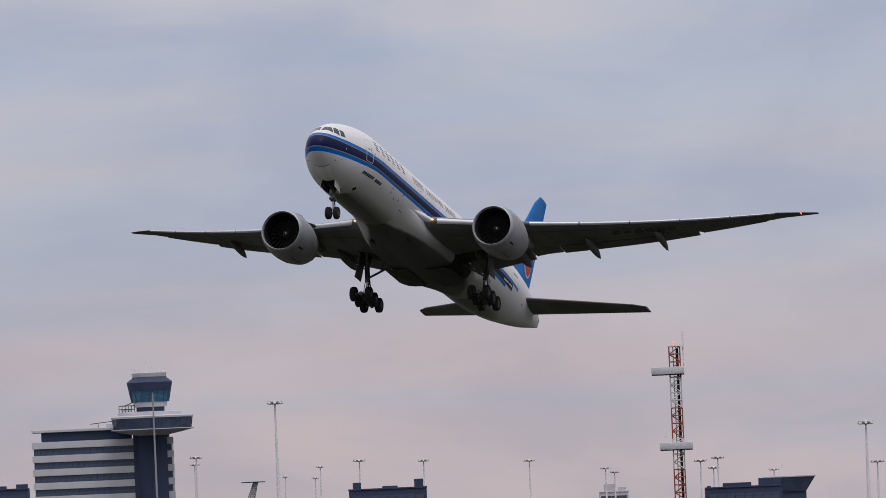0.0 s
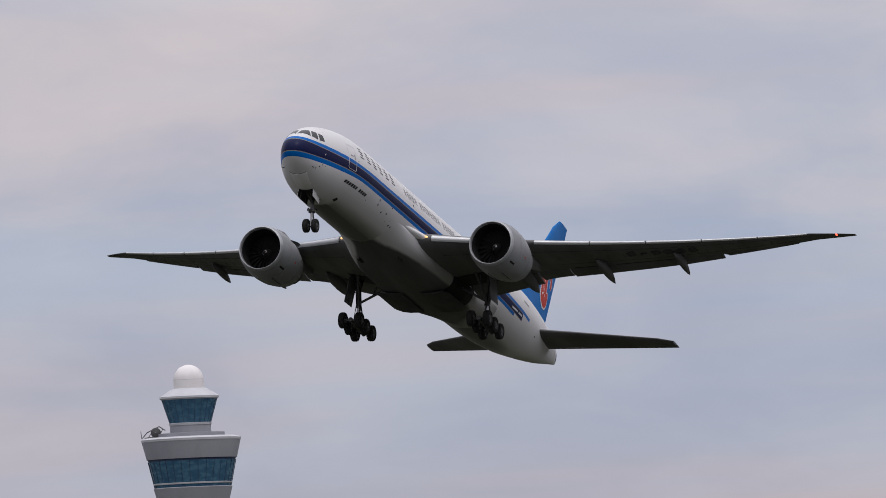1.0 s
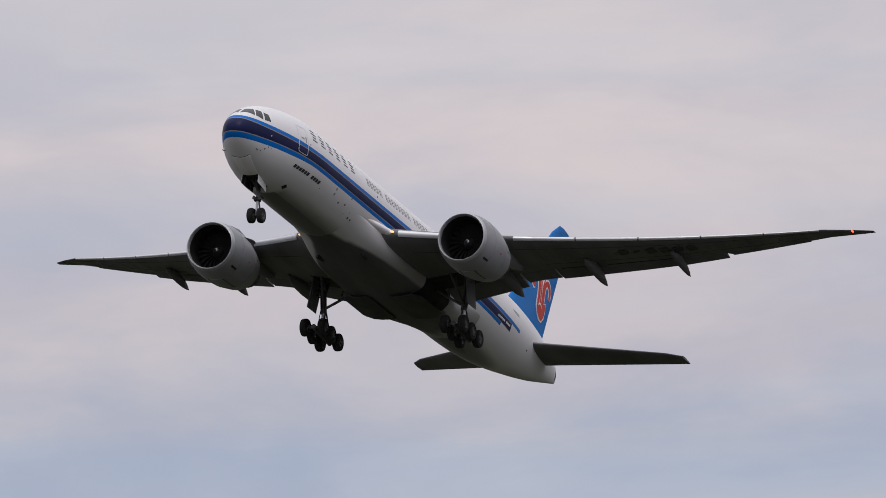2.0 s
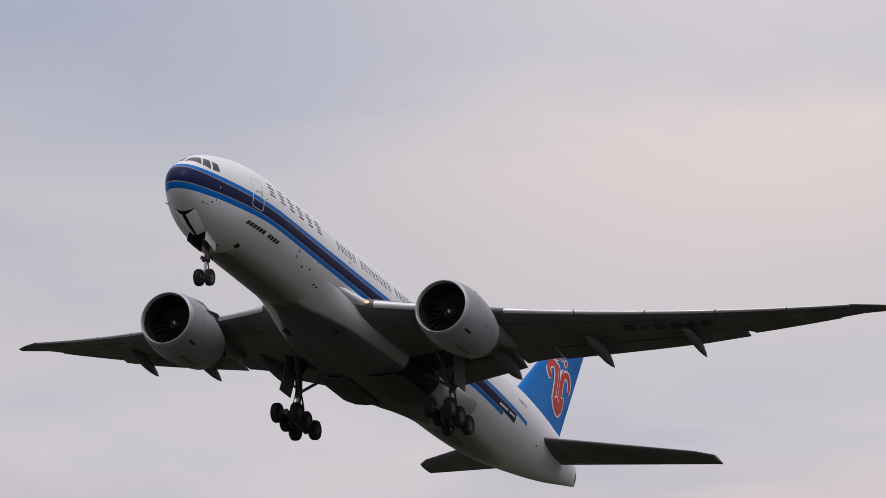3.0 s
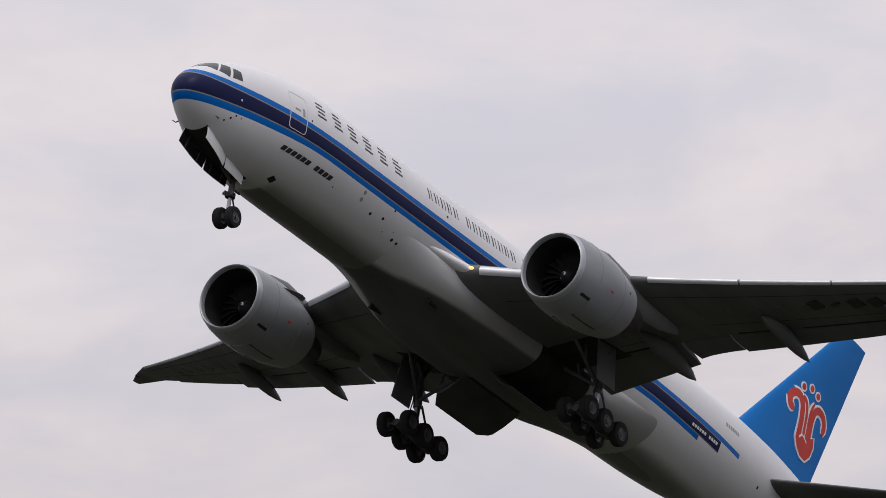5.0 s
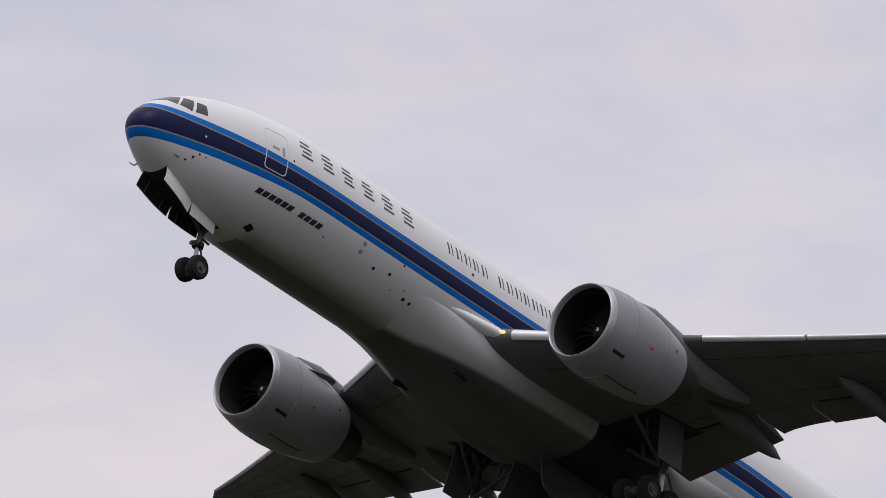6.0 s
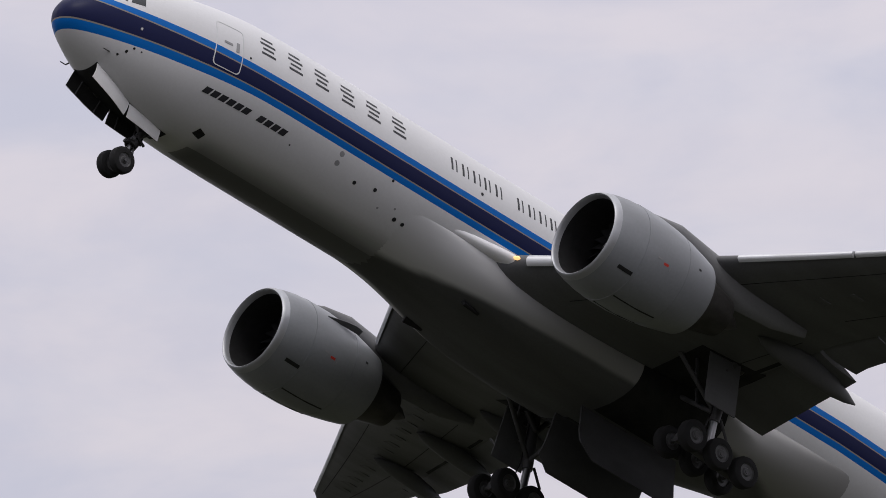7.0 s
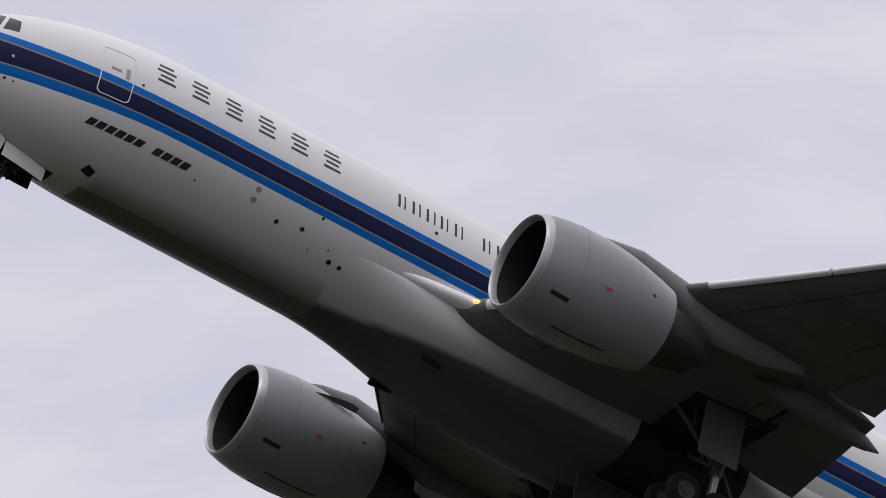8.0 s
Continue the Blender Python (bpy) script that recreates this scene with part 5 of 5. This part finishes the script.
make_low_block("service_building", "dark flat-roofed service building with two roof stubs", (-14.5, 2500), 17.2, 12, 9.6, M_DARKHAZE, ((-6.8, 1.8, 1.5), (6.9, 2.0, 1.8), (0.5, 3.4, 0.5)))
make_low_block("service_building", "dark flat-roofed building with a stepped roof", (66.8, 2600), 17.6, 12, 6.7, M_DARKHAZE, ((6.0, 5.0, 1.7), (-1.5, 6.5, 0.9), (-8.0, 0.8, 0.4)))
make_low_block("service_building", "dark low building with rooftop boxes", (-101.2, 2600), 7.0, 10, 13.4, M_DARKHAZE, ((2.0, 2.6, 1.0), (-2.4, 1.6, 0.7)))
make_low_block("terminal_building", "distant terminal block painted pale with haze, with a raised core", (61.0, 4300), 11.0, 14, 8.6, M_HAZE, ((-1.5, 4.5, 2.9), (3.2, 3.0, 1.6)))
make_low_block("pier_building", "long low dark pier building", (-58, 3300), 64, 14, 8.2, M_DARKHAZE, ((-12, 6, 0.8), (14, 4, 0.6)))

# pale building whose upper storey flares outwards
flare = thing("terminal_building", "pale building with an outward flaring upper storey", "building", pose(107.0, 3598, 0))
part("wall", boxed((9.5, 9, 5.6), (0.5, 5, 2.8), (0, 0, 0), 0.1), M_DARKHAZE, flare, "", False)
part("flared_storey", loft(bmesh.new(), [[(-5.0, 0, 5.4), (5.2, 0, 5.4), (5.2, 10, 5.4), (-5.0, 10, 5.4)], [(-7.8, -1.5, 10.0), (8.2, -1.5, 10.0), (8.2, 11, 10.0), (-7.8, 11, 10.0)]]), M_PANE_D, flare, "grey flared storey", False)
part("roof_slab", boxed((16.6, 13, 0.5), (0.2, 4.8, 10.2), (0, 0, 0), 0.1), M_PALE, flare, "", False)
part("aerial", rods(((-2, 4, 10.2), (-2, 4, 14.5), 0.12), ((1.5, 4, 10.2), (1.5, 4, 13.0), 0.10)), M_GALV, flare)

# a parked light-blue airliner with a T-tail, seen behind the low roofs
jet = thing("parked_airliner", "parked light-blue regional jet with a T-tail", "airplane", pose(-47.8, 2000, 0) @ Matrix.Scale(1.13, 4))
rings = []
for x, r, z in ((-14.0, 0.05, 6.30), (-12.6, 0.7, 6.00), (-9.5, 1.35, 5.65), (-5, 1.65, 5.42), (6, 1.65, 5.15), (10, 1.55, 5.00), (12.4, 1.0, 4.85), (13.4, 0.1, 4.70)):
    rings.append([(-x, r * math.cos(2 * math.pi * i / 28), z - 0.42 + 1.25 * r * math.sin(2 * math.pi * i / 28)) for i in range(28)])
part("fuselage", loft(bmesh.new(), rings), M_CYAN, jet, "light-blue fuselage")
fin_bm = loft(bmesh.new(), [[(9.8, 0.16, 6.2), (11.1, 0.16, 6.0), (11.1, -0.16, 6.0), (9.8, -0.16, 6.2)], [(11.0, 0.1, 9.3), (11.8, 0.1, 9.3), (11.8, -0.1, 9.3), (11.0, -0.1, 9.3)]])
part("tail_fin", fin_bm, M_MASTWHITE, jet, "white fin")
part("stabiliser", loft(bmesh.new(), [[(10.2, -4.6, 9.3), (11.6, -4.6, 9.3), (11.6, -4.6, 9.42), (10.2, -4.6, 9.42)], [(9.2, 0, 9.26), (12.9, 0, 9.26), (12.9, 0, 9.42), (9.2, 0, 9.42)], [(10.2, 4.6, 9.3), (11.6, 4.6, 9.3), (11.6, 4.6, 9.42), (10.2, 4.6, 9.42)]]), M_DARKHAZE, jet)
for s in (1, -1):
    part("engine", lathe([(5.2, 0.62), (5.0, 0.75), (7.0, 0.8), (9.0, 0.55), (9.0, 0.3)], "x", 24, (0, s * 2.3, 5.5)), M_MASTWHITE, jet)
    part("wing", loft(bmesh.new(), [[(-2.5, s * 1.4, 3.9), (3.2, s * 1.4, 3.9), (3.2, s * 1.4, 4.2), (-2.5, s * 1.4, 4.3)], [(2.2, s * 14, 4.7), (3.8, s * 14, 4.7), (3.8, s * 14, 4.8), (2.2, s * 14, 4.85)]]), M_WING, jet)
    part("main_gear", rods(((1.8, s * 2.5, 0.5), (1.8, s * 2.5, 4.0), 0.15), ((1.8, s * 2.5 - 0.2, 0.5), (1.8, s * 2.5 + 0.2, 0.5), 0.5, 0.5, 20)), M_STEEL, jet)
part("nose_gear", rods(((-10, 0, 0.4), (-10, 0, 3.9), 0.12), ((-10, -0.25, 0.4), (-10, 0.25, 0.4), 0.4, 0.4, 20)), M_STEEL, jet)

# ---- what moves ----
# seconds, place of the nose, roll, pitch, heading
FLIGHT = [
    (0.0, -10.551, 973.429, 36.758, -1.910, -15.115, -107.850),
    (0.5, -26.306, 926.700, 42.662, -2.110, -15.252, -107.615),
    (1.0, -41.914, 880.291, 48.982, -2.250, -15.362, -107.406),
    (1.5, -57.382, 834.205, 55.671, -2.339, -15.449, -107.224),
    (2.0, -72.717, 788.450, 62.679, -2.383, -15.513, -107.070),
    (2.5, -87.927, 743.031, 69.957, -2.390, -15.555, -106.946),
    (3.0, -103.019, 697.954, 77.455, -2.368, -15.578, -106.853),
    (3.5, -118.000, 653.225, 85.124, -2.324, -15.641, -106.792),
    (4.0, -132.879, 608.849, 92.914, -2.265, -15.788, -106.764),
    (4.5, -147.662, 564.833, 100.777, -2.200, -15.759, -106.772),
    (5.0, -162.358, 521.182, 108.663, -2.136, -15.596, -106.816),
    (5.5, -176.972, 477.902, 116.523, -2.079, -15.441, -106.897),
    (6.0, -191.514, 434.999, 124.307, -2.039, -15.374, -107.018),
    (6.5, -205.990, 392.478, 131.966, -2.021, -15.297, -107.178),
    (7.0, -220.408, 350.346, 139.451, -2.034, -15.211, -107.381),
    (7.5, -234.775, 308.609, 146.712, -2.085, -15.119, -107.626),
    (8.0, -249.099, 267.272, 153.700, -2.182, -15.022, -107.915),
]



def swing(ob, rest, rows):
    """Key a hinged part about its rest place: seconds and degrees about x, y."""
    walk(ob, [(t, Matrix.Translation(rest) @ pose(0, 0, 0, rx, ry, 0)) for t, rx, ry in rows])


def motions():
    walk(plane, [(t, pose(x, y, z, rx, ry, rz)) for t, x, y, z, rx, ry, rz in FLIGHT])
    for ob, rest, s in fore_doors:
        walk(ob, [(t, rest @ pose(0, 0, 0, s * a, 0, 0)) for t, a in ((0, 0), (2.6, 0), (2.9, 12), (3.2, 52), (3.5, 78), (3.8, 86), (8, 86))])
    for ob, s in body_doors:
        swing(ob, ob.matrix_basis.translation.copy(), [(t, -s * a, 0) for t, a in ((0, 0), (3.5, 0), (3.9, 5), (4.5, 17), (5.0, 36), (5.6, 62), (6.2, 78), (8, 80))])
    swing(nose_gear, NOSE_PIVOT, [(t, 0, -a) for t, a in ((0, 0), (5.2, 0), (5.7, 3), (6.5, 17), (7.0, 28), (7.5, 40), (8, 53))])


motions()
